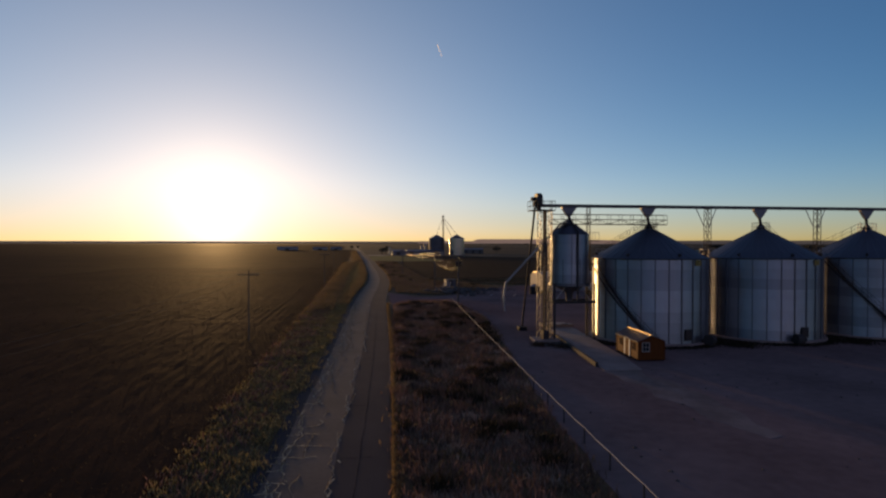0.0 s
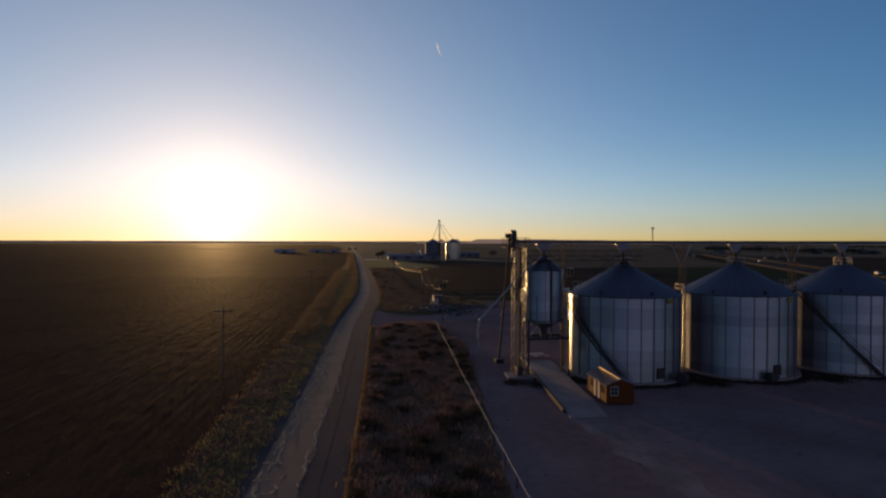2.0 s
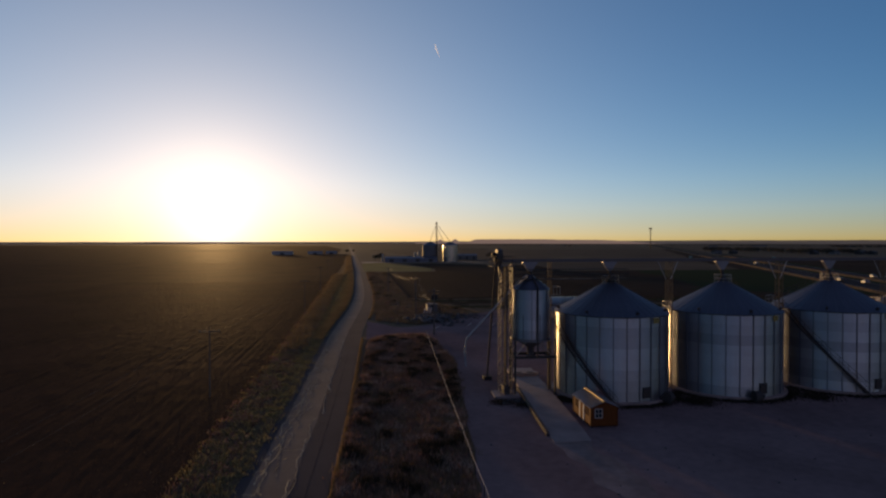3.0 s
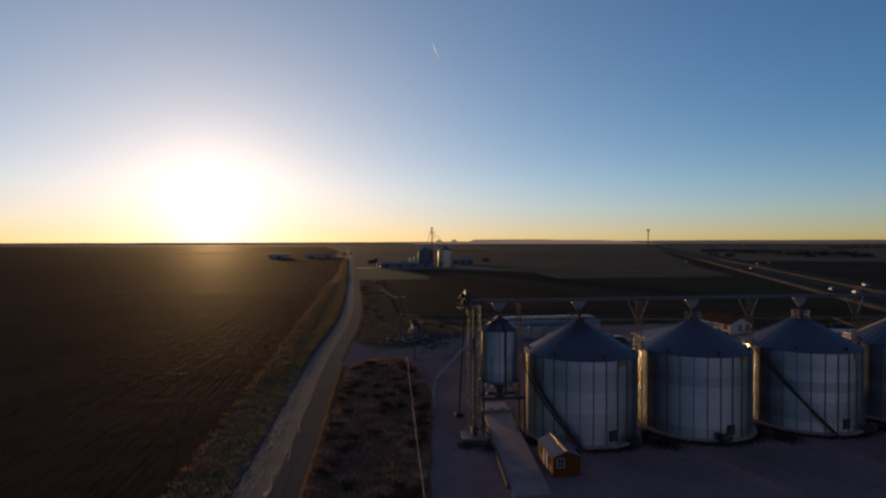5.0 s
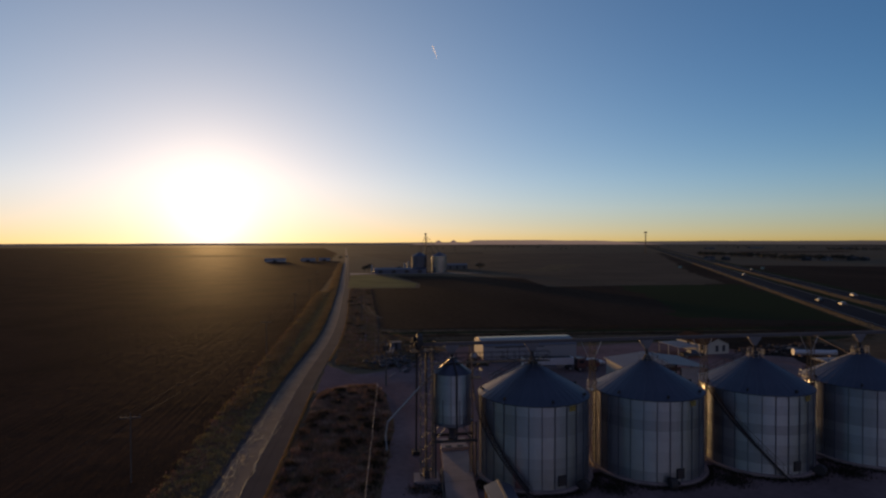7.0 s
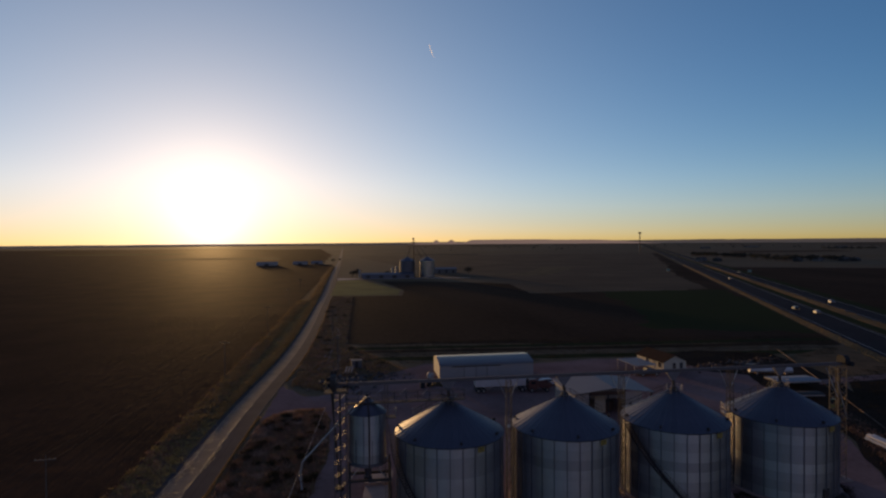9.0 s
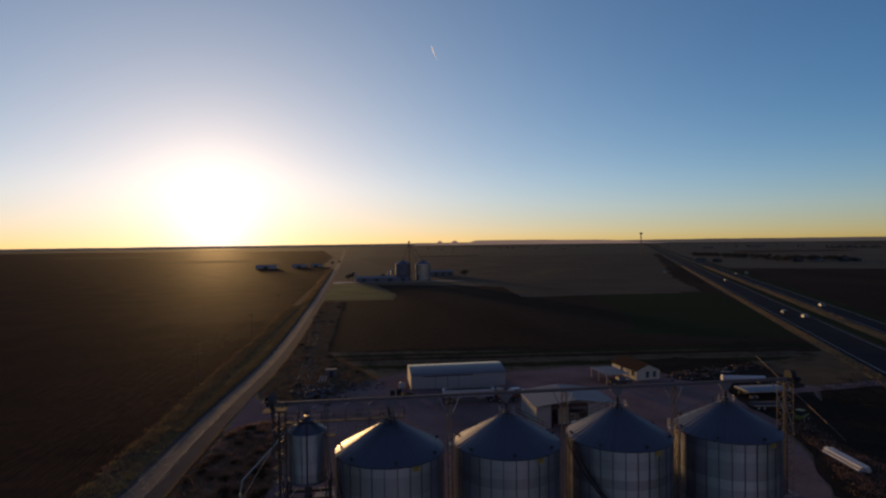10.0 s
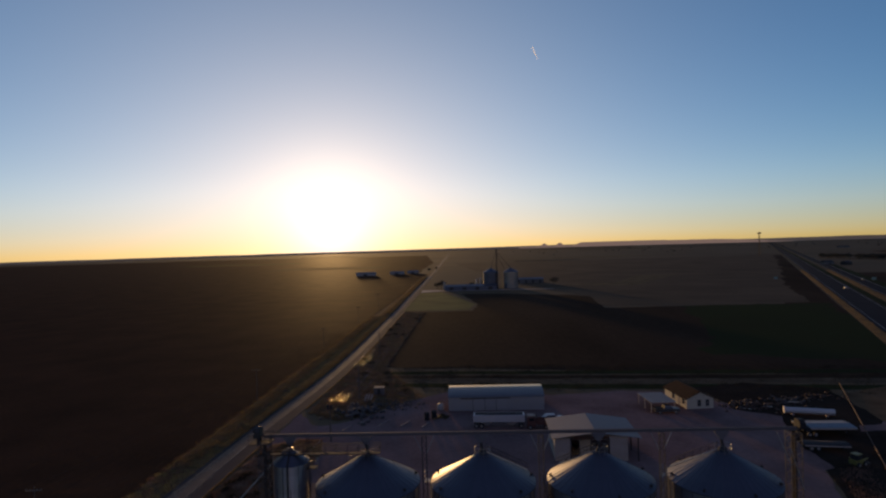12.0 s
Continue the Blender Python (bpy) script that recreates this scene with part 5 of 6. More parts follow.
part("bed", Shape().box(-0.3, -1.2, 0.95, 2.6, 1.2, 1.1).box(-0.3, -1.2, 1.1, 2.6, -1.12, 1.9).box(-0.3, 1.12, 1.1, 2.6, 1.2, 1.9).box(2.52, -1.12, 1.1, 2.6, 1.12, 1.9), RED_PAINT, truck)
part("windscreen", Shape().box(-2.215, -0.9, 1.75, -2.2, 0.9, 2.35), GLASS_DARK, truck)
for sy in (-1, 1):
    part("side_window", Shape().box(-1.8, sy * 1.16 - 0.006, 1.75, -0.8, sy * 1.16 + 0.006, 2.3), GLASS_DARK, truck)
part("exhaust", Shape().tube((-0.32, -0.9, 1.2), (-0.32, -0.9, 3.2), 0.08, n=8), STEEL_DARK, truck)
for wx in (-1.6, 1.7):
    for wy in (-1.0, 1.0):
        wheel(truck, wx, wy, 0.48, 0.35)

for x, y, r in ((2.9, 55.8, 0.55), (4.4, 57.0, 0.6)):
    b = thing("steel_barrel", "dark upright steel barrel standing in the yard", "barrel", (x, y, 0), "yard barrels")
    part("drum", Shape().lathe([(0, 0), (r, 0), (r, 0.5), (r + 0.03, 0.53), (r, 0.56), (r, 1.0), (r + 0.03, 1.03), (r, 1.06), (r, 1.6), (r - 0.06, 1.6), (r - 0.06, 1.55), (0, 1.55)], 20), BLACK, b)
    part("rim_band", Shape().lathe([(r + 0.005, 1.52), (r + 0.035, 1.54), (r + 0.035, 1.6), (r + 0.005, 1.62)], 20), STEEL_DARK, b)
vat = thing("white_tank", "small white plastic water tank beside the barn", "water tank", (5.6, 63.6, 0))
part("body", Shape().lathe([(0, 0), (0.75, 0), (0.8, 0.1), (0.8, 1.2), (0.6, 1.45), (0.2, 1.55), (0, 1.55)], 20), WHITE, vat, smooth=True)
part("cap", Shape().lathe([(0.2, 1.53), (0.22, 1.65), (0, 1.66)], 12), BLACK, vat)

for x, y in ((-11.0, 55.0), (-6.5, 53.8), (-1.6, 53.4), (2.9, 52.2), (-13.8, 50.6)):
    w = thing("parking_bumper", "long pale concrete parking bumper on the gravel", "parking bumper", (x, y, 0.02), "parking bumpers", 68)
    part("bar", Shape().extrude_x([(-0.15, 0), (0.15, 0), (0.1, 0.16), (-0.1, 0.16)], -2.1, 2.1), CONCRETE, w)
    for ex in (-1.5, 1.5):
        part("pin", Shape().tube((ex, 0, 0.1), (ex, 0, 0.2), 0.03, n=6), STEEL_DARK, w)

# things by the east edge
for x, y, turn, L, W, H, mat, lab in ((80.5, 43.2, -2, 9.6, 4.6, 1.7, BLUE_TARP, "wide trailer covered with a pale blue-grey tarpaulin"),
                                      (75.6, 34.6, -8, 7.4, 2.4, 1.1, STEEL_FRAME, "low dark flatbed trailer with a pale edge rail")):
    t = thing("flat_trailer", lab, "trailer", (x, y, 0), "trailers by the yard edge", turn)
    part("deck", Shape().box(-L / 2, -W / 2, H - 0.25, L / 2, W / 2, H - 0.05), RUST, t, "rusty deck")
    part("cover", Shape().extrude_x([(-W / 2 - 0.03, H - 0.05), (W / 2 + 0.03, H - 0.05), (W / 2, H + 0.12), (0, H + 0.3), (-W / 2, H + 0.12)], -L / 2, L / 2), mat, t)
    part("side_rail", Shape().box(-L / 2, -W / 2 - 0.07, H - 0.2, L / 2, -W / 2 - 0.03, H), WHITE, t, "pale side rail")
    for wx in (-L / 2 + 1.2, -L / 2 + 2.3):
        for wy in (-W / 2 + 0.35, W / 2 - 0.35):
            wheel(t, wx, wy, 0.45, 0.3)
    part("jack_stand", Shape().box(L / 2 - 0.8, -0.1, 0, L / 2 - 0.6, 0.1, H - 0.25), STEEL_DARK, t)
whites = thing("long_white_tank", "long white cylindrical tank lying on cradles", "tank", (84.4, 54.6, 0), turn=-15)
part("shell", Shape().tube((-4.6, 0, 1.0), (4.6, 0, 1.0), 0.62, n=18), WHITE_PAINT, whites, smooth=False)
part("end_cap", Shape().tube((-4.85, 0, 1.05), (-4.55, 0, 1.05), 0.78, n=18), WHITE_PAINT, whites)
for ex in (-3.2, 3.2):
    part("cradle", Shape().box(ex - 0.2, -0.6, 0, ex + 0.2, 0.6, 0.55), CONCRETE, whites)
line = thing("ground_pipeline", "long rusty pipe lying on the ground past the trailers", "pipe", (0, 0, 0))
for i in range(12):
    a, b = Vector((75.2, 15.9, 0.15)), Vector((107.2, 81.5, 0.15))
    part("pipe_length", Shape().tube(a.lerp(b, i / 12), a.lerp(b, (i + 0.985) / 12), 0.1, n=12), RUST, line)
loader = thing("skid_loader", "small yellow-green loader parked on dark ground", "loader", (76.4, 27.2, 0), turn=25)
part("body", loft([(-1.2, 0.4), (1.0, 0.4), (1.1, 0.9), (0.5, 1.0), (-1.2, 1.1)], 0.65, 0.6, 0.6), LOADER_PAINT, loader)
part("cab", loft([(-0.9, 1.05), (0.5, 1.0), (0.3, 1.9), (-0.8, 1.95)], 0.6, 0.55, 1.2), BLACK, loader)
part("cab_roof", Shape().box(-0.95, -0.62, 1.93, 0.45, 0.62, 2.0), LOADER_PAINT, loader)
part("bucket", Shape().extrude_x([(-0.9, 0.05), (0.9, 0.05), (0.9, 0.5), (-0.9, 0.5)], 1.25, 1.9), STEEL_DARK, loader)
part("lift_arm", Shape().box(-0.8, -0.85, 1.1, 1.4, -0.72, 1.25).box(-0.8, 0.72, 1.1, 1.4, 0.85, 1.25), LOADER_PAINT, loader)
for wx in (-0.75, 0.75):
    for wy in (-0.75, 0.75):
        wheel(loader, wx, wy, 0.4, 0.28)
stack = thing("pipe_stack", "stack of white plastic pipes lying on bare ground", "pipes", (68.2, 8.4, 0), turn=-8)
for i, (dx, z) in enumerate(((-0.75, 0.2), (-0.25, 0.2), (0.25, 0.2), (0.75, 0.2), (-0.5, 0.62), (0.0, 0.62), (0.5, 0.62))):
    part("pipe", Shape().tube((dx, -4.0 - 0.2 * (i % 3), z), (dx, 4.0 + 0.25 * (i % 2), z), 0.22, n=12), WHITE_PAINT, stack)

# aeration fans at the bin feet
for (bx, by), a in zip(BINS, (-58, -96, -60, -64)):
    ang = radians(a)
    fan = thing("aeration_fan", "dark aeration fan housing at the foot of the bin", "fan", (bx + (BIN_R + 0.95) * math.cos(ang), by + (BIN_R + 0.95) * math.sin(ang), 0), "aeration fans", a + 90)
    part("housing", Shape().tube((-0.35, 0, 0.65), (0.35, 0, 0.65), 0.6, n=18), STEEL_DARK, fan)
    part("duct", Shape().box(-0.3, 0.0, 0.15, 0.3, 0.8, 0.65), STEEL_DARK, fan)
    part("motor", Shape().tube((0.35, 0, 0.65), (0.75, 0, 0.65), 0.22, n=12), BLACK, fan)
    part("stand", Shape().box(-0.4, -0.4, 0, 0.4, 0.4, 0.12), STEEL_FRAME, fan)


# ---- the far farm, distant buildings, masts, trees ----
def far_bin(x, y, r, eave, apex, mat):
    b = thing("far_grain_bin", "distant galvanised grain bin beside a tall elevator", "grain bin", (x, y, 0), "bins of the far farm")
    h = eave / 8
    for i in range(8):
        part("wall_ring", Shape().lathe([(r + 0.02 * (i % 2), i * h), (r + 0.02 * (i % 2), i * h + h)], 40), mat, b, smooth=True)
    part("roof", Shape().lathe([(r + 0.2, eave - 0.05), (0.6, apex), (0, apex)], 40), STEEL_ROOF, b)
    return b


far_bin(31.4, 437, 6.7, 14.2, 17.4, DULL_STEEL)
far_bin(48.2, 431, 6.5, 14.2, 17.6, FAR_SHEET)
fl = thing("far_elevator", "tall slender elevator of the far farm with slanting spouts", "grain elevator", (36.4, 431.5, 0))
part("tower", lattice(Shape(), 0, 0, 0, 31, 1.2, 1.2, 0.12, 2.6, 0.05), STEEL_DARK, fl)
part("casing", Shape().box(-0.2, -0.2, 0, 0.2, 0.2, 32), STEEL_DARK, fl)
part("head", Shape().box(-0.9, -0.7, 32.0, 0.6, 0.7, 34.0), BLACK, fl, "dark elevator head")
part("platform", Shape().box(-1.1, -1.0, 29.3, 1.1, 1.0, 29.6), BLACK, fl)
for p, q in (((0.8, 0, 31.5), (11.8, 0, 17.8)), ((-0.6, 0, 31.5), (-5.0, 5.0, 17.6)), ((0.6, 0, 29.0), (7.0, 0, 16.0))):
    part("spout", Shape().tube(p, q, 0.16, n=8), STEEL_DARK, fl)
for x, y, w, d, h, mat, lab in ((13.5, 425.5, 44.0, 9.0, 3.6, STEEL_ROOF, "long low dark blue metal shed of the far farm"), (70.0, 492, 27.0, 10.0, 4.2, DULL_SHEET, "long pale metal shed of the far farm")):
    f = thing("farm_shed", lab, "shed", (x, y, 0), "far farm sheds")
    part("wall", Shape().box(-w / 2, -d / 2, 0, w / 2, d / 2, h - 0.3), mat, f)
    part("roof", Shape().extrude_x([(-d / 2 - 0.4, h - 0.3), (d / 2 + 0.4, h - 0.3), (0, h + 1.0)], -w / 2 - 0.3, w / 2 + 0.3), STEEL_ROOF if mat is STEEL_ROOF else ROOF_PALE, f)
    for k in range(4):
        part("door", Shape().box(-w / 2 + (k + 0.35) * w / 4, -d / 2 - 0.06, 0, -w / 2 + (k + 0.65) * w / 4, -d / 2 - 0.01, h * 0.75), STEEL_DARK, f)
for x, y, r, h in ((22.0, 441, 1.2, 8.5), (18.5, 440, 1.0, 7.5), (-10.0, 436, 0.9, 6.0)):
    f = thing("farm_silo", "slender pale upright tank at the far farm", "silo", (x, y, 0), "far farm tanks")
    part("shell", Shape().lathe([(r, 0), (r, h), (0.2, h + 0.7), (0, h + 0.7)], 20), PIPE_PALE, f)
structure("farm_track", Shape().prism(smooth_outline([(-27.5, 405), (-12, 414), (80, 411), (84, 415), (60, 419), (-8, 420), (-14, 430), (-29, 430)], 4, 0.8), -0.05, 0.034), CONCRETE, "pale dusty track in front of the far farm", "track")
structure("farm_lawn", Shape().prism(smooth_outline([(-27, 272), (12, 270), (16, 300), (2, 360), (-10, 404), (-27.5, 404)], 4, 1.5), -0.05, 0.04), LAWN, "patch of olive grass before the far farm", "grass")

for x, y, w, d, h in ((-131, 724, 26, 12, 3.9), (-90, 742, 19, 10, 3.4), (-69, 758, 15, 10, 3.2)):
    f = thing("distant_barn", "distant pale metal barn on the plain", "barn", (x, y, 0), "distant barns")
    part("wall", Shape().box(-w / 2, -d / 2, 0, w / 2, d / 2, h - 1), WHITE, f)
    part("roof", Shape().extrude_x([(-d / 2 - 0.4, h - 1), (d / 2 + 0.4, h - 1), (0, h + 0.8)], -w / 2 - 0.4, w / 2 + 0.4), ROOF_PALE, f)
    part("door", Shape().box(-2.5, -d / 2 - 0.08, 0, 2.5, -d / 2 - 0.01, h * 0.6), STEEL_DARK, f)

for x, y, h, w in ((579, 1084, 46.5, 2.4),):
    m_ = thing("radio_mast", "distant steel lattice mast beside the highway", "mast", (x, y, 0), "distant masts")
    part("lattice", lattice(Shape(), 0, 0, 0, h, w * 0.6, w * 0.6, 0.3, 4.0, 0.12), STEEL_DARK, m_)
    part("antenna_platform", Shape().box(-w, -w, h - 3.2, w, w, h - 0.4), STEEL_DARK, m_)

rng = random.Random(7)


def make_tree(h, seed):
    """A small broad tree: tapered trunk, limbs and a crown of many leaf clumps with gaps."""
    r = random.Random(seed)
    t = thing("tree", "dark broad-leaved tree in a distant shelter belt", "tree", (0, 0, -500), "shelter belt trees")
    wood = Shape().tube((0, 0, -0.2), (0.1, 0, h * 0.45), 0.28, 0.16, n=7)
    ends = []
    for i in range(7):
        a = i * 0.9 + r.random()
        e = (math.cos(a) * h * (0.22 + 0.16 * r.random()), math.sin(a) * h * (0.22 + 0.16 * r.random()), h * (0.55 + 0.3 * r.random()))
        wood.tube((0.05, 0, h * (0.22 + 0.03 * i)), e, 0.1, 0.03, n=5)
        ends.append(e)
    part("trunk", wood, BARK, t)
    crown = Shape()
    for e in ends + [(0, 0, h * 0.85)]:
        for _ in range(34):
            c = Vector(e) + Vector((r.gauss(0, 1), r.gauss(0, 1), r.gauss(0, 0.75))) * h * 0.12
            a, b = Vector((r.gauss(0, 1), r.gauss(0, 1), r.gauss(0, 1))).normalized(), Vector((r.gauss(0, 1), r.gauss(0, 1), r.gauss(0, 1))).normalized()
            k = h * (0.04 + 0.05 * r.random())
            crown.quad(c - a * k, c - b * k * 0.7, c + a * k, c + b * k * 0.7)
    part("crown", crown, LEAVES, t)
    return t


proto = [make_tree(h, s) for h, s in ((7.5, 1), (6.0, 2), (5.0, 3))]
spots = []
for i in range(110):
    k = rng.random()
    spots.append((596 - 6 * k + 26 * rng.random() * (1 + k), 925 - 172 * k + 14 * rng.random()))
for i in range(84):
    k = rng.random()
    spots.append((545 + 110 * k + 20 * rng.random(), 640 - 12 * k + 34 * rng.random() + 60 * (rng.random() < 0.3)))
for i in range(40):
    k = rng.random()
    spots.append((1250 + 110 * k, 1345 - 70 * k + 40 * rng.random()))
spots += [(-12.5, 441), (-16, 438), (14, 446), (88, 450), (-48, 790), (-40, 842)]
for i in range(60):
    spots.append((200 + 1500 * rng.random(), 1500 + 1300 * rng.random()))
used = set()
for i, (x, y) in enumerate(spots):
    k = i % 3
    m_ = pose(x, y, 0, 0, 0, 360 * rng.random())
    if k not in used:
        proto[k].matrix_basis = m_
        used.add(k)
    else:
        copy_thing(proto[k], m_)

for x, y, w in ((570, 628, 9), (604, 632, 12), (632, 622, 8), (655, 640, 11), (648, 618, 9), (618, 690, 12), (470, 690, 14), (480, 668, 9), (1330, 1750, 70), (1500, 1560, 60), (1080, 1630, 40)):
    h = thing("distant_house", "distant low pale house among trees", "house", (x, y, 0), "distant houses", 20)
    part("wall", Shape().box(-w / 2, -4, 0, w / 2, 4, 3.2), STEEL_FRAME if w < 12 else DULL_SHEET, h)
    part("roof", Shape().extrude_x([(-4.5, 3.2), (4.5, 3.2), (0, 5.2)], -w / 2 - 0.4, w / 2 + 0.4), STEEL_FRAME, h)
    part("door", Shape().box(-1, -4.06, 0, 1, -4.01, 2.2), STEEL_DARK, h)

heading = 90 - 26
SILVER_PAINT = material("silver_vehicle_paint", (0.16, 0.155, 0.15), 0.4, 0.2, mix=0.3, bump=0)
for off, along, turn, paint, lab in ((95.0, 212, 0, SILVER_PAINT, "silver-white car on the highway"), (90.5, 226, 0, DARK_PAINT, "dark car on the highway"), (113.5, 258, 180, SILVER_PAINT, "silver-white car on the far carriageway"),
                                     (95.0, 430, 0, SILVER_PAINT, "silver-white car on the highway"), (116.4, 520, 180, DARK_PAINT, "dark car on the far carriageway")):
    x, y = hwy(off, along)
    v = vehicle("highway_car", lab + " between dry verges", "car", x, y, heading + turn, paint, group="cars on the highway")
    v.location.z = 0.065

# low rise along the whole horizon, a little higher towards the east
s = Shape()
turns = [-80 + 0.5 * i for i in range(321)]
for a in turns:
    z = 14 + 5 / (1 + math.exp(-(a - 2) / 3)) + 8 / (1 + math.exp(-(a - 24) / 4)) + 2.5 * noise.noise((a * 0.35, 0, 1)) + 1.2 * noise.noise((a * 2.1, 0, 2))
    for r, h in ((4770, -1), (4770, z), (4900, z * 0.9), (4900, -1)):
        s.v.append((r * math.sin(radians(a)), r * math.cos(radians(a)) - 60, h))
s.f = [(4 * i + j, 4 * i + 4 + j, 4 * i + 5 + j, 4 * i + 1 + j) for i in range(len(turns) - 1) for j in range(3)]
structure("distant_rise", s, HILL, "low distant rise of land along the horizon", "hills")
# mesa with two small buttes before its west end
s = Shape()
turns = [5 + 0.15 * i for i in range(160)]
for a in turns:
    step = 1 / (1 + math.exp(-(a - 10.6) / 0.16))
    z = 10 + step * (25 / (1 + math.exp((a - 18.6) / 0.35)) + 21 / (1 + math.exp(-(a - 18.6) / 0.35))) + 26 * math.exp(-((a - 7.5) / 0.3) ** 2) + 27 * math.exp(-((a - 9.0) / 0.34) ** 2)
    z = z / (1 + math.exp((a - 26) / 1.0)) + 1.6 * noise.noise((a * 1.7, 3, 3))
    for r, h in ((4550, -1), (4560, z * 0.8), (4600, z), (4700, z * 0.9), (4700, -1)):
        s.v.append((r * math.sin(radians(a)), r * math.cos(radians(a)) - 60, h))
s.f = [(5 * i + j, 5 * i + 5 + j, 5 * i + 6 + j, 5 * i + 1 + j) for i in range(len(turns) - 1) for j in range(4)]
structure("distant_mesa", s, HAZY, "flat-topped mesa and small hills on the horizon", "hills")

az, el, dist = radians(7.25), radians(18.7), 4300
c = Vector((math.sin(az) * math.cos(el), math.cos(az) * math.cos(el), math.sin(el))) * dist
structure("contrail", Shape().quad(c + Vector((-18.4, 0, 46)), c + Vector((-15.6, 0, 47)), c + Vector((-2.2, 0, 8)), c + Vector((-5.2, 0, 6))).quad(c + Vector((-5.2, 0, 6)), c + Vector((-2.2, 0, 8)), c + Vector((20, 0, -48)), c + Vector((19, 0, -48))),
          CLOUD, "short white vapour trail high in the evening sky", "contrail")

for x, y, turn in ((325.0, 390.0, -20), (269.0, 425.0, -14)):
    g = thing("road_sign", "green highway sign on two steel posts beside the carriageway", "road sign", (x, y, 0), "highway signs", turn)
    for sx in (-0.9, 0.9):
        part("post", Shape().box(sx - 0.06, -0.05, -0.2, sx + 0.06, 0.05, 4.2), STEEL_FRAME, g)
    part("board", Shape().box(-1.5, -0.1, 2.2, 1.5, -0.055, 4.2), SIGN_GREEN, g, "green sign board")
    part("board_rim", Shape().box(-1.5, -0.115, 4.1, 1.5, -0.102, 4.2).box(-1.5, -0.115, 2.2, 1.5, -0.102, 2.3), WHITE, g, "white board rim")


# ---- grass, scrub, stubble, cracks and rubble ----
gen = np.random.default_rng(11)


def inside(px, py, poly):
    hit = np.zeros(len(px), bool)
    for (xa, ya), (xb, yb) in zip(poly, poly[1:] + poly[:1]):
        cross = ((ya > py) != (yb > py)) & (px < (xb - xa) * (py - ya) / (yb - ya + 1e-12) + xa)
        hit ^= cross
    return hit


def scatter(poly, n, clump=0.0, y_bias=0.0):
    """Points in a plan polygon; clump gathers them round random centres, y_bias crowds them towards low y."""
    xs, ys = [p[0] for p in poly], [p[1] for p in poly]
    u = gen.random(n * 3) ** (1 + y_bias)
    px, py = gen.uniform(min(xs), max(xs), n * 3), min(ys) + (max(ys) - min(ys)) * u
    ok = inside(px, py, poly)
    px, py = px[ok], py[ok]
    if clump:
        k = max(1, int(len(px) / 16))
        px, py = np.repeat(px[:k], 16), np.repeat(py[:k], 16)
        px, py = px + gen.normal(0, clump, len(px)), py + gen.normal(0, clump, len(py))
    return px[:n], py[:n]


def blades(name, px, py, base_z, h0, h1, width, lean, mat, label, category):
    """One mesh of many single bent blades standing at the given points."""
    n = len(px)
    a, la = gen.uniform(0, 2 * math.pi, n), gen.uniform(0, 2 * math.pi, n)
    h, w = gen.uniform(h0, h1, n), gen.uniform(0.6, 1.4, n) * width
    ln = gen.uniform(0.1, 1.0, n) * lean * h
    z0 = np.full(n, base_z) if np.isscalar(base_z) else base_z
    co = np.empty((n, 5, 3))
    dx, dy, ox, oy = np.cos(a) * w / 2, np.sin(a) * w / 2, np.cos(la) * ln, np.sin(la) * ln
    for i, (s_, t) in enumerate(((-1, 0.0), (1, 0.0), (0.75, 0.55), (-0.75, 0.55), (0, 1.0))):
        co[:, i, 0], co[:, i, 1] = px + s_ * dx + ox * t * t, py + s_ * dy + oy * t * t
        co[:, i, 2] = z0 + h * t
    me = bpy.data.meshes.new(name)
    me.vertices.add(n * 5)
    me.vertices.foreach_set("co", co.ravel())
    loops = np.arange(n)[:, None] * 5 + np.array([0, 1, 2, 3, 3, 2, 4])[None, :]
    me.loops.add(n * 7)
    me.loops.foreach_set("vertex_index", loops.ravel().astype(np.int32))
    start = np.stack([np.arange(n) * 7, np.arange(n) * 7 + 4], 1).ravel()
    me.polygons.add(n * 2)
    me.polygons.foreach_set("loop_start", start.astype(np.int32))
    me.update(calc_edges=True)
    me.validate()
    me.materials.append(mat)
    return tagged(new(name, me), label, category, "", "stuff")


ISLAND = [(-30.6, -20), (-29.2, 2), (-27.6, 37), (-26.2, 41.0), (-22.5, 43.3), (-17.6, 43.5), (-15.8, 36), (-15.4, 18), (-18.7, -8), (-20.8, -24), (-22.8, -45), (-25, -75), (-34.3, -75), (-31.4, -40)]
px, py = scatter(ISLAND, 52000, 0.28)
blades("island_scrub", px, py, 0.0, 0.2, 0.62, 0.05, 0.7, SCRUB, "dry reddish-brown scrub and weeds beside the road", "scrub")
px, py = scatter(ISLAND, 32000)
blades("island_grass", px, py, 0.0, 0.1, 0.32, 0.045, 0.8, OLIVE, "patchy olive and straw grass beside the road", "grass")
WEST = [(-38.1, -40), (-37.3, -20), (-36.5, 2), (-35.4, 39), (-34.4, 60), (-32.0, 95), (-31.3, 138), (-32.4, 250), (-38, 250), (-41.8, 100), (-42.2, -60), (-38.4, -60)]
px, py = scatter(WEST, 60000, 0.3, 0.6)
blades("verge_grass", px, py, 0.0, 0.14, 0.4, 0.06, 0.7, GRASS, "rough olive and golden grass on the roadside verge", "grass")
px, py = scatter(WEST, 36000, 0, 0.6)
blades("verge_grass_low", px, py, 0.0, 0.06, 0.18, 0.05, 0.8, GRASS, "short grass on the roadside verge", "grass")
px, py = scatter([(-42, -60), (-39.5, -60), (-38.2, 20), (-37, 120), (-42, 120)], 16000, 0.35)
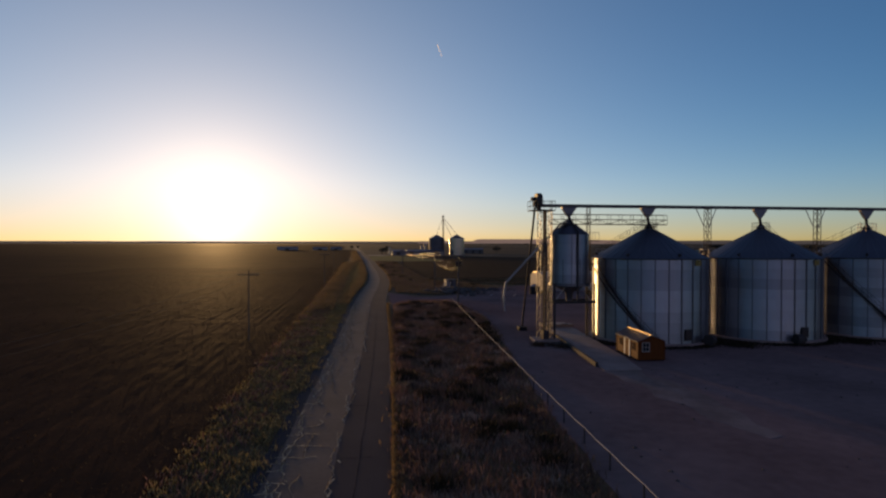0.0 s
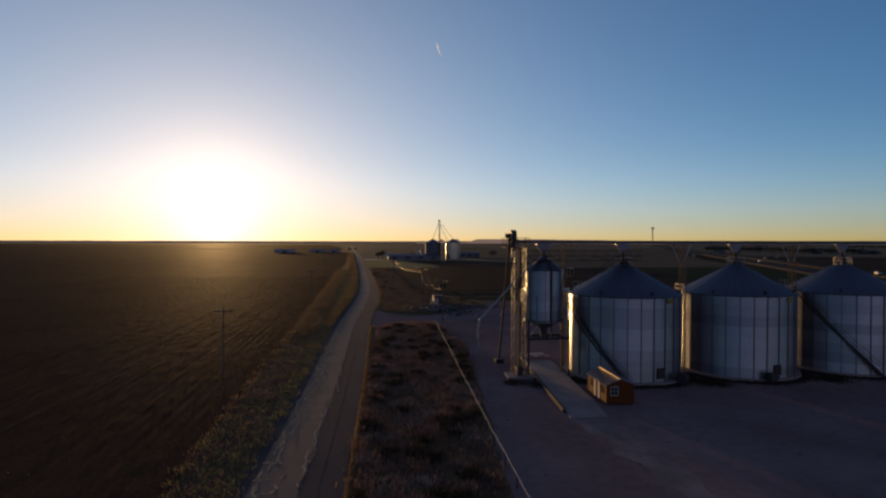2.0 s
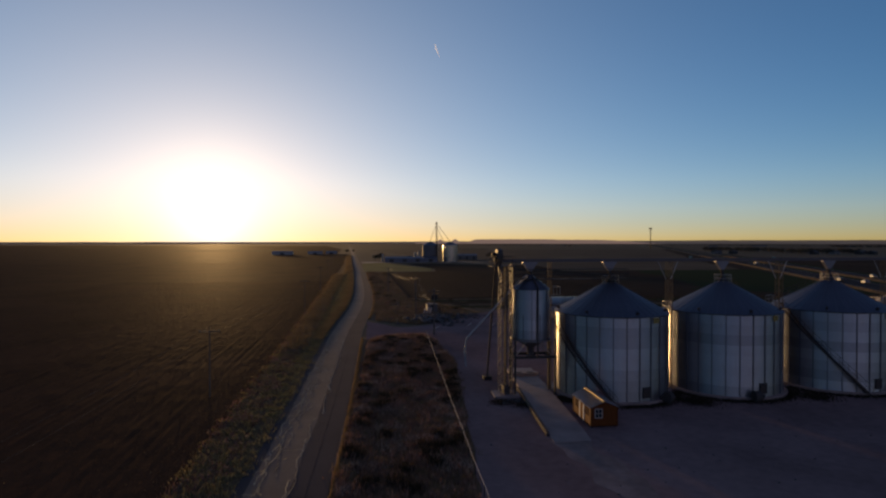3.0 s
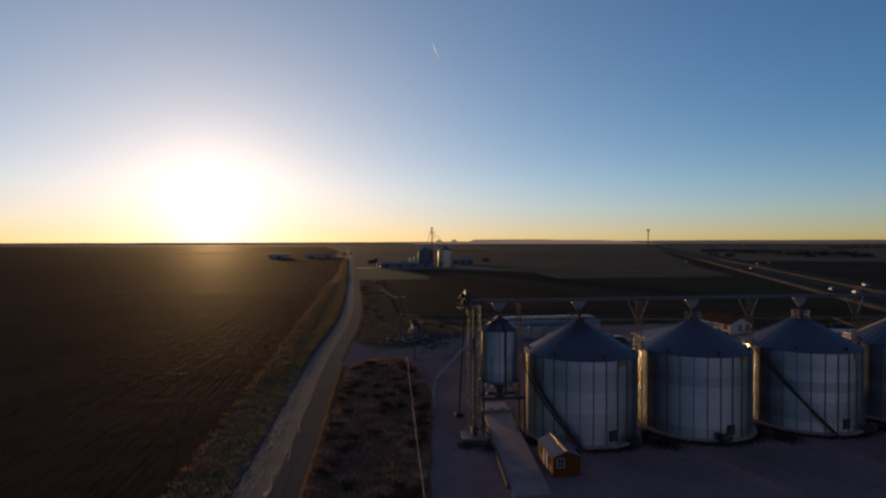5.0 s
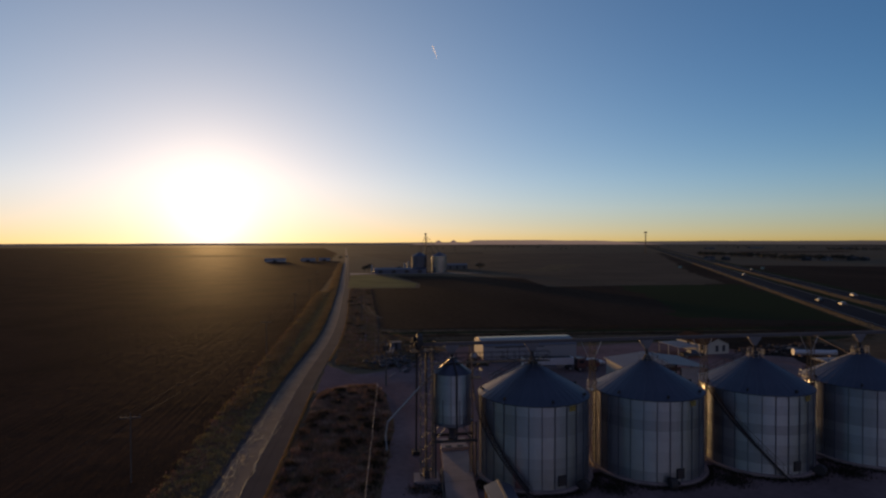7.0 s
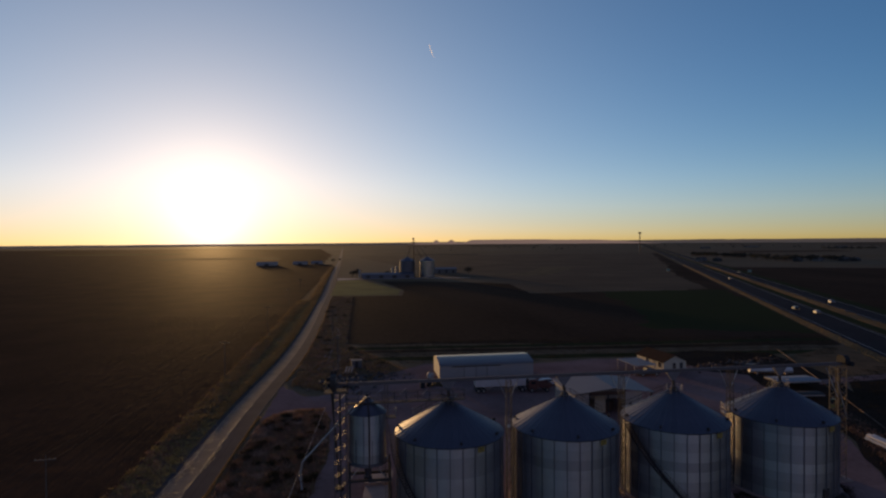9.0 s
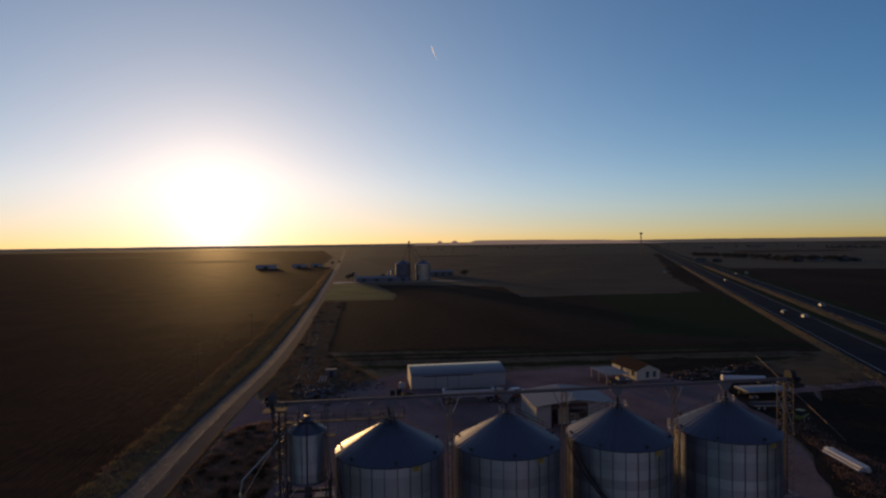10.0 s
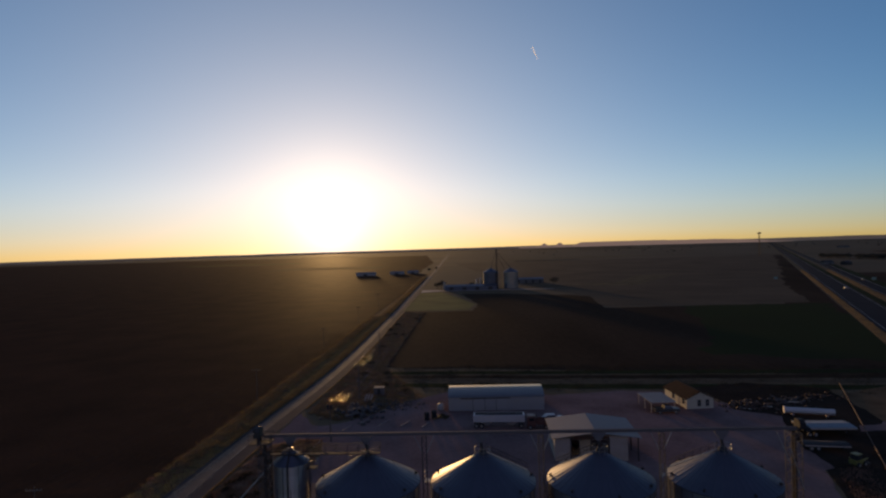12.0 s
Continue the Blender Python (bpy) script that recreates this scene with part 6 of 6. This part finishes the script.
blades("verge_scrub", px, py, 0.0, 0.15, 0.45, 0.06, 0.7, SCRUB, "dry scrubby weeds between verge and field", "scrub")

EAST = [(-25.2, 62), (-17, 56), (-10, 64), (0, 74), (-14.6, 112), (-14, 266), (-25.6, 268), (-25.2, 250), (-24.6, 138), (-25.1, 95)]
px, py = scatter(EAST, 36000, 0.35, 0.8)
blades("field_edge_grass", px, py, 0.0, 0.15, 0.5, 0.07, 0.7, OLIVE, "rough dry grass between road and field", "grass")
px, py = scatter(EAST, 14000, 0.5, 0.6)
blades("field_edge_straw", px, py, 0.0, 0.15, 0.5, 0.08, 0.7, SCRUB, "brown dry weeds between road and field", "scrub")
px, py = scatter([(2, 80), (75, 78), (92, 66), (118, 72), (140, 100), (40, 112), (-12, 112)], 30000, 0.8)
blades("north_weeds", px, py, 0.0, 0.08, 0.3, 0.09, 0.7, WEEDS, "dark weeds and stubble behind the yard", "scrub")
px, py = scatter([(63, -12), (58, -2), (66, 12), (71, 25), (91, 38), (98, 49), (125, 62), (110, 20), (90, -20), (78, -70)], 30000, 0.6)
blades("east_weeds", px, py, 0.0, 0.08, 0.3, 0.09, 0.7, WEEDS, "dark dry weeds beside the yard", "scrub")
px, py = scatter([(64, -8), (60, -2), (67.5, 12), (72.5, 25), (78, 29), (74, 18), (72, 4), (70, -10)], 7000, 0.5)
blades("reddish_weeds", px, py, 0.0, 0.1, 0.4, 0.08, 0.8, SCRUB, "dry reddish weeds along the yard edge", "scrub")
hx, hy = [], []
for off0, off1, n in ((80.5, 84.2, 7500), (103.6, 108.8, 9000)):
    o, t = gen.uniform(off0, off1, n), -20 + 700 * gen.random(n) ** 1.6
    hx.append(HN[0] * o + HW[0] * t), hy.append(HN[1] * o + HW[1] * t)
DRY = material("dry_straw", (0.23, 0.155, 0.074), 0.7, other=(0.125, 0.086, 0.044), scale=0.1, mix=0.9, bump=0, per_island=0.35, through_light=0.5, spec=0.2)
blades("highway_straw", np.concatenate(hx), np.concatenate(hy), 0.02, 0.2, 0.6, 0.16, 0.5, DRY, "straw-coloured dry grass along the highway", "grass")

edge_y = gen.uniform(-75, 40, 9000)
edge_x = np.array([road_x(y) + 3.2 for y in edge_y]) + np.abs(gen.normal(0, 0.22, 9000))
blades("road_edge_grass", edge_x, edge_y, 0.0, 0.15, 0.42, 0.045, 0.6, DRY, "tall straw grass along the road edge", "grass")
ey = 40 + 230 * gen.random(26000) ** 1.1
ex = np.array([road_x(y) - 3.5 for y in ey]) - np.abs(gen.normal(0, 1.3, 26000))
blades("road_edge_straw", ex, ey, 0.0, 0.2, 0.5, 0.08, 0.5, DRY, "bright straw grass along the road edge", "grass")
ey = 66 + 190 * gen.random(6000) ** 1.1
ex = np.array([road_x(y) + 3.25 for y in ey]) + np.abs(gen.normal(0, 0.3, 6000))
blades("road_edge_straw", ex, ey, 0.0, 0.15, 0.4, 0.06, 0.5, DRY, "bright straw grass along the road edge", "grass")
ey = 255 + 400 * gen.random(9000) ** 1.2
ex = np.array([road_x(y) - 3.8 for y in ey]) - np.abs(gen.normal(0, 2.4, 9000))
blades("far_edge_straw", ex, ey, 0.0, 0.35, 0.9, 0.22, 0.5, DRY, "golden straw strip far along the road", "grass")
px, py = scatter([(-40.8, 30), (-38.0, 30), (-37, 250), (-42, 250)], 16000, 0.7)
blades("straw_clumps", px, py, 0.0, 0.25, 0.7, 0.09, 0.6, DRY, "pale straw clumps at the field edge", "grass")
px, py = scatter(ISLAND, 9000, 0.4)
blades("island_straw", px, py, 0.0, 0.2, 0.5, 0.05, 0.8, DRY, "pale straw tufts in the scrub", "grass")

# pale dead patches and low dark shrubs in the strip beside the road
PALE = material("dead_pinkish_grass", (0.42, 0.295, 0.22), 0.8, other=(0.22, 0.145, 0.1), scale=0.4, mix=0.9, bump=0, per_island=0.35, through_light=0.3, spec=0.2)
cx, cy = scatter(ISLAND, 60)
px, py = np.repeat(cx, 420) + gen.normal(0, 1, 420 * len(cx)) * np.repeat(gen.uniform(0.5, 1.3, len(cx)), 420), np.repeat(cy, 420) + gen.normal(0, 1, 420 * len(cx)) * np.repeat(gen.uniform(0.4, 1.0, len(cx)), 420)
ok = inside(px, py, ISLAND)
blades("dead_grass", px[ok], py[ok], 0.0, 0.15, 0.45, 0.06, 0.9, PALE, "pale dead grass in patches beside the road", "grass")
cx, cy = scatter(ISLAND, 90)
px, py = np.repeat(cx, 170) + gen.normal(0, 0.42, 170 * len(cx)), np.repeat(cy, 170) + gen.normal(0, 0.42, 170 * len(cx))
ok = inside(px, py, ISLAND)
blades("low_shrubs", px[ok], py[ok], 0.0, 0.3, 0.8, 0.07, 0.8, WEEDS, "low dark shrubs growing beside the road", "scrub")
cx, cy = scatter(EAST, 18)
px, py = np.repeat(cx, 120) + gen.normal(0, 0.6, 120 * len(cx)), np.repeat(cy, 120) + gen.normal(0, 0.9, 120 * len(cx))
blades("edge_shrubs", px, py, 0.0, 0.3, 0.8, 0.08, 0.8, WEEDS, "low dark shrubs beside the field", "scrub")

# grass thinning out from the verge into the ploughed field
n = 14000
sy = -70 + 300 * gen.random(n) ** 1.4
sx = FIELD_X + 0.6 - gen.exponential(1.5, n)
blades("field_margin_grass", sx, sy, 0.02, 0.06, 0.2, 0.04, 0.8, OLIVE, "thin olive grass spreading from the verge into the field", "grass")

# stubble in the furrows, thinning with distance
n = 60000
sx = FIELD_X - 1.0 - 90 * gen.random(n) ** 1.3
sy = -60 + 250 * gen.random(n) ** 1.5
sx = np.round(sx / 1.1) * 1.1 + gen.normal(0, 0.33, n) + 2.5 * np.sin(sy / 160) * np.minimum(1, (FIELD_X - sx) / 16.5)
blades("field_stubble", sx, sy, 0.04, 0.1, 0.26, 0.045, 0.9, STUBBLE, "sparse dry crop stubble along the furrows", "stubble")

# weeds and spilt grain dust at the feet of the bins
wx, wy = [], []
for bx, by in BINS:
    a = gen.uniform(math.radians(195), math.radians(345), 2600)
    r = BIN_R + 0.6 + np.abs(gen.normal(0, 0.55, 2600))
    wx.append(bx + r * np.cos(a)), wy.append(by + r * np.sin(a))
for cx, cy, sp, m_ in ((-11.6, -4.4, 0.8, 700), (-13.9, -3.4, 0.6, 500), (7.1, -6.0, 1.0, 1500), (21.4, -6.0, 1.0, 1500), (35.9, -6.0, 1.0, 1500), (-6.2, -3.5, 0.7, 900)):
    wx.append(gen.normal(cx, sp, m_)), wy.append(gen.normal(cy, sp, m_))
wx, wy = np.concatenate(wx), np.concatenate(wy)
blades("bin_foot_weeds", wx, wy, 0.015, 0.08, 0.3, 0.06, 0.9, WEEDS, "low dark weeds growing round the bin feet", "weeds")

# cracks of the old concrete lane: thin seams coloured like sun glints on their edges, with dry weeds in them
crack, cwx, cwy = Shape(), [], []
TAR = material("matt_road_tar", (0.042, 0.033, 0.032), 0.95, mix=0.4, bump=0.1, spec=0.0)
# golden base colour imitates the low sun catching the crack edges
SEAM = material("gold_crack_glint", (0.27, 0.19, 0.1), 0.45, other=(0.16, 0.11, 0.06), scale=2, mix=0.8, bump=0.3, spec=0.6)
r_ = random.Random(5)


def seam(pts, w):
    for (xa, ya), (xb, yb) in zip(pts, pts[1:]):
        d = Vector((xb - xa, yb - ya))
        if d.length < 1e-6:
            continue
        nrm = Vector((-d.y, d.x)).normalized() * w * r_.uniform(0.5, 1.2) / 2
        crack.quad((xa - nrm.x, ya - nrm.y, 0.041), (xb - nrm.x, yb - nrm.y, 0.041), (xb + nrm.x, yb + nrm.y, 0.041), (xa + nrm.x, ya + nrm.y, 0.041))
        for _ in range(int(d.length * 16)):
            t = r_.random()
            cwx.append(xa + d.x * t + r_.gauss(0, 0.03)), cwy.append(ya + d.y * t + r_.gauss(0, 0.03))


for off, y0, y1, w in ((0.2, -60, 52, 0.075), (0.34, -40, 30, 0.045), (-2.3, -60, 40, 0.07), (-2.05, -50, 36, 0.05), (-1.2, -45, 20, 0.03)):
    y, wander, run = y0, 0.0, []
    while y < y1:
        wander = 0.82 * wander + r_.gauss(0, 0.11)
        run.append((road_x(y) + off + wander, y))
        y += 0.45
        if r_.random() < 0.07:
            seam(run, w)
            run, y = [], y + r_.uniform(0.5, 3.0)
    seam(run, w)
y = -58.0
while y < 60:
    x0, x1 = road_x(y) - 2.8, road_x(y) + r_.uniform(-0.9, 0.3)
    k, dy, pts = 9, 0.0, []
    for i in range(k + 1):
        dy += r_.gauss(0, 0.09)
        pts.append((x0 + (x1 - x0) * i / k, y + dy))
    a_, b_ = (0, r_.randrange(3, 8)) if r_.random() < 0.7 else (r_.randrange(0, 4), k)
    seam(pts[a_:b_ + 1], 0.06)
    if r_.random() < 0.6:
        j = r_.randrange(2, 7)
        xa, ya = pts[j]
        run = [(xa, ya)]
        for _ in range(r_.randrange(4, 10)):
            xa, ya = xa + r_.gauss(0, 0.18), ya + r_.uniform(0.15, 0.5)
            run.append((xa, ya))
        seam(run, 0.055)
    y += r_.uniform(0.7, 1.9) if 14 < y < 38 or -46 < y < -30 else r_.uniform(1.2, 3.8)
tagged(part("road_cracks", crack, SEAM), "cracks in the old concrete lane with golden sun glint in their colour", "cracks", "", "stuff")
blades("crack_weeds", np.array(cwx), np.array(cwy), 0.03, 0.03, 0.08, 0.03, 0.8, DRY, "short dry weeds growing in the road cracks", "weeds")
# one long dark seam in the smooth lane
dark = Shape()
keep, crack = crack, dark
for off in (1.55,):
    seam([(road_x(y) + off + 0.08 * noise.noise((y * 0.4, 0, 8)), y) for y in np.arange(-60, 30, 0.6)], 0.04)
for y in (-33.5, -24.0, -8.0):
    seam([(road_x(y) + 0.4 + 0.25 * i, y + 0.05 * noise.noise((i, y, 1))) for i in range(8)], 0.05)
dark.v = [(x, y, 0.046) for x, y, z in dark.v]
tagged(part("dark_seam", dark, TAR), "dark tar seams in the smooth road lane", "cracks", "", "stuff")


def rock(s, c, k, r):
    ico = bmesh.new()
    bmesh.ops.create_icosphere(ico, subdivisions=1, radius=1.0)
    b0 = len(s.v)
    sq = (r.uniform(0.7, 1.3), r.uniform(0.7, 1.3), r.uniform(0.45, 0.9))
    for v in ico.verts:
        j = r.uniform(0.75, 1.2)
        s.v.append((c[0] + v.co.x * k * sq[0] * j, c[1] + v.co.y * k * sq[1] * j, max(-0.02, c[2] + v.co.z * k * sq[2] * j)))
    s.f += [tuple(b0 + v.index for v in f.verts) for f in ico.faces]
    ico.free()


def heap(name, cx, cy, sx_, sy_, n_, k0, k1, mat, label, tall=0.0, seed=1):
    r, s = random.Random(seed), Shape()
    for _ in range(n_):
        x, y = r.gauss(0, 1), r.gauss(0, 1)
        k = r.uniform(k0, k1)
        rock(s, (cx + sx_ * x, cy + sy_ * y, k * 0.35 + tall * math.exp(-(x * x + y * y))), k, r)
    return tagged(part(name, s, mat), label, "rubble", "", "stuff")


heap("rubble_pile", -13.2, 62.5, 2.6, 3.6, 170, 0.15, 0.65, ROCK, "heap of broken concrete and stones by the drive", 0.7, 1)
heap("rubble_stones", -6.0, 68.0, 4.0, 2.6, 90, 0.12, 0.4, ROCK, "scattered pale stones and rubble", 0.2, 2)
heap("scrap_heap", 75.5, 63.0, 3.6, 2.2, 110, 0.15, 0.5, RUST, "low heap of rusty orange scrap", 0.3, 3)
heap("scrap_pile", 86.0, 66.5, 3.0, 1.6, 70, 0.15, 0.45, ROCK, "low pile of pale scrap timber and stone", 0.2, 4)
heap("scrap_heap", 94.0, 69.5, 3.0, 1.3, 60, 0.12, 0.4, RUST, "low heap of rusty brown scrap", 0.2, 9)
plank_rng = random.Random(12)
for i in range(9):
    k = plank_rng.random()
    board = thing("scrap_plank", "weathered timber plank lying among the scrap", "plank", (72.5 + 15 * k + plank_rng.gauss(0, 0.6), 60.5 + 5 * k + plank_rng.gauss(0, 0.9), 0), "planks among the scrap", plank_rng.uniform(-40, 40))
    part("board", Shape().box(-plank_rng.uniform(0.8, 1.7), -0.14, 0.02, plank_rng.uniform(0.8, 1.7), 0.14, 0.12 + 0.1 * k), CREAM if i % 4 == 0 else RUST, board)
heap("yard_stones", -2.0, -28.0, 14.0, 9.0, 120, 0.03, 0.11, ROCK, "small loose stones on the gravel yard", 0.0, 5)
heap("leg_foot_debris", -12.3, -3.2, 1.2, 0.7, 70, 0.06, 0.22, ROCK, "dark debris lying round the elevator base", 0.05, 6)
heap("brown_hay", 6.2, 57.6, 0.9, 0.7, 40, 0.2, 0.45, DRY, "rotting straw bale remains by the barn", 0.25, 7)
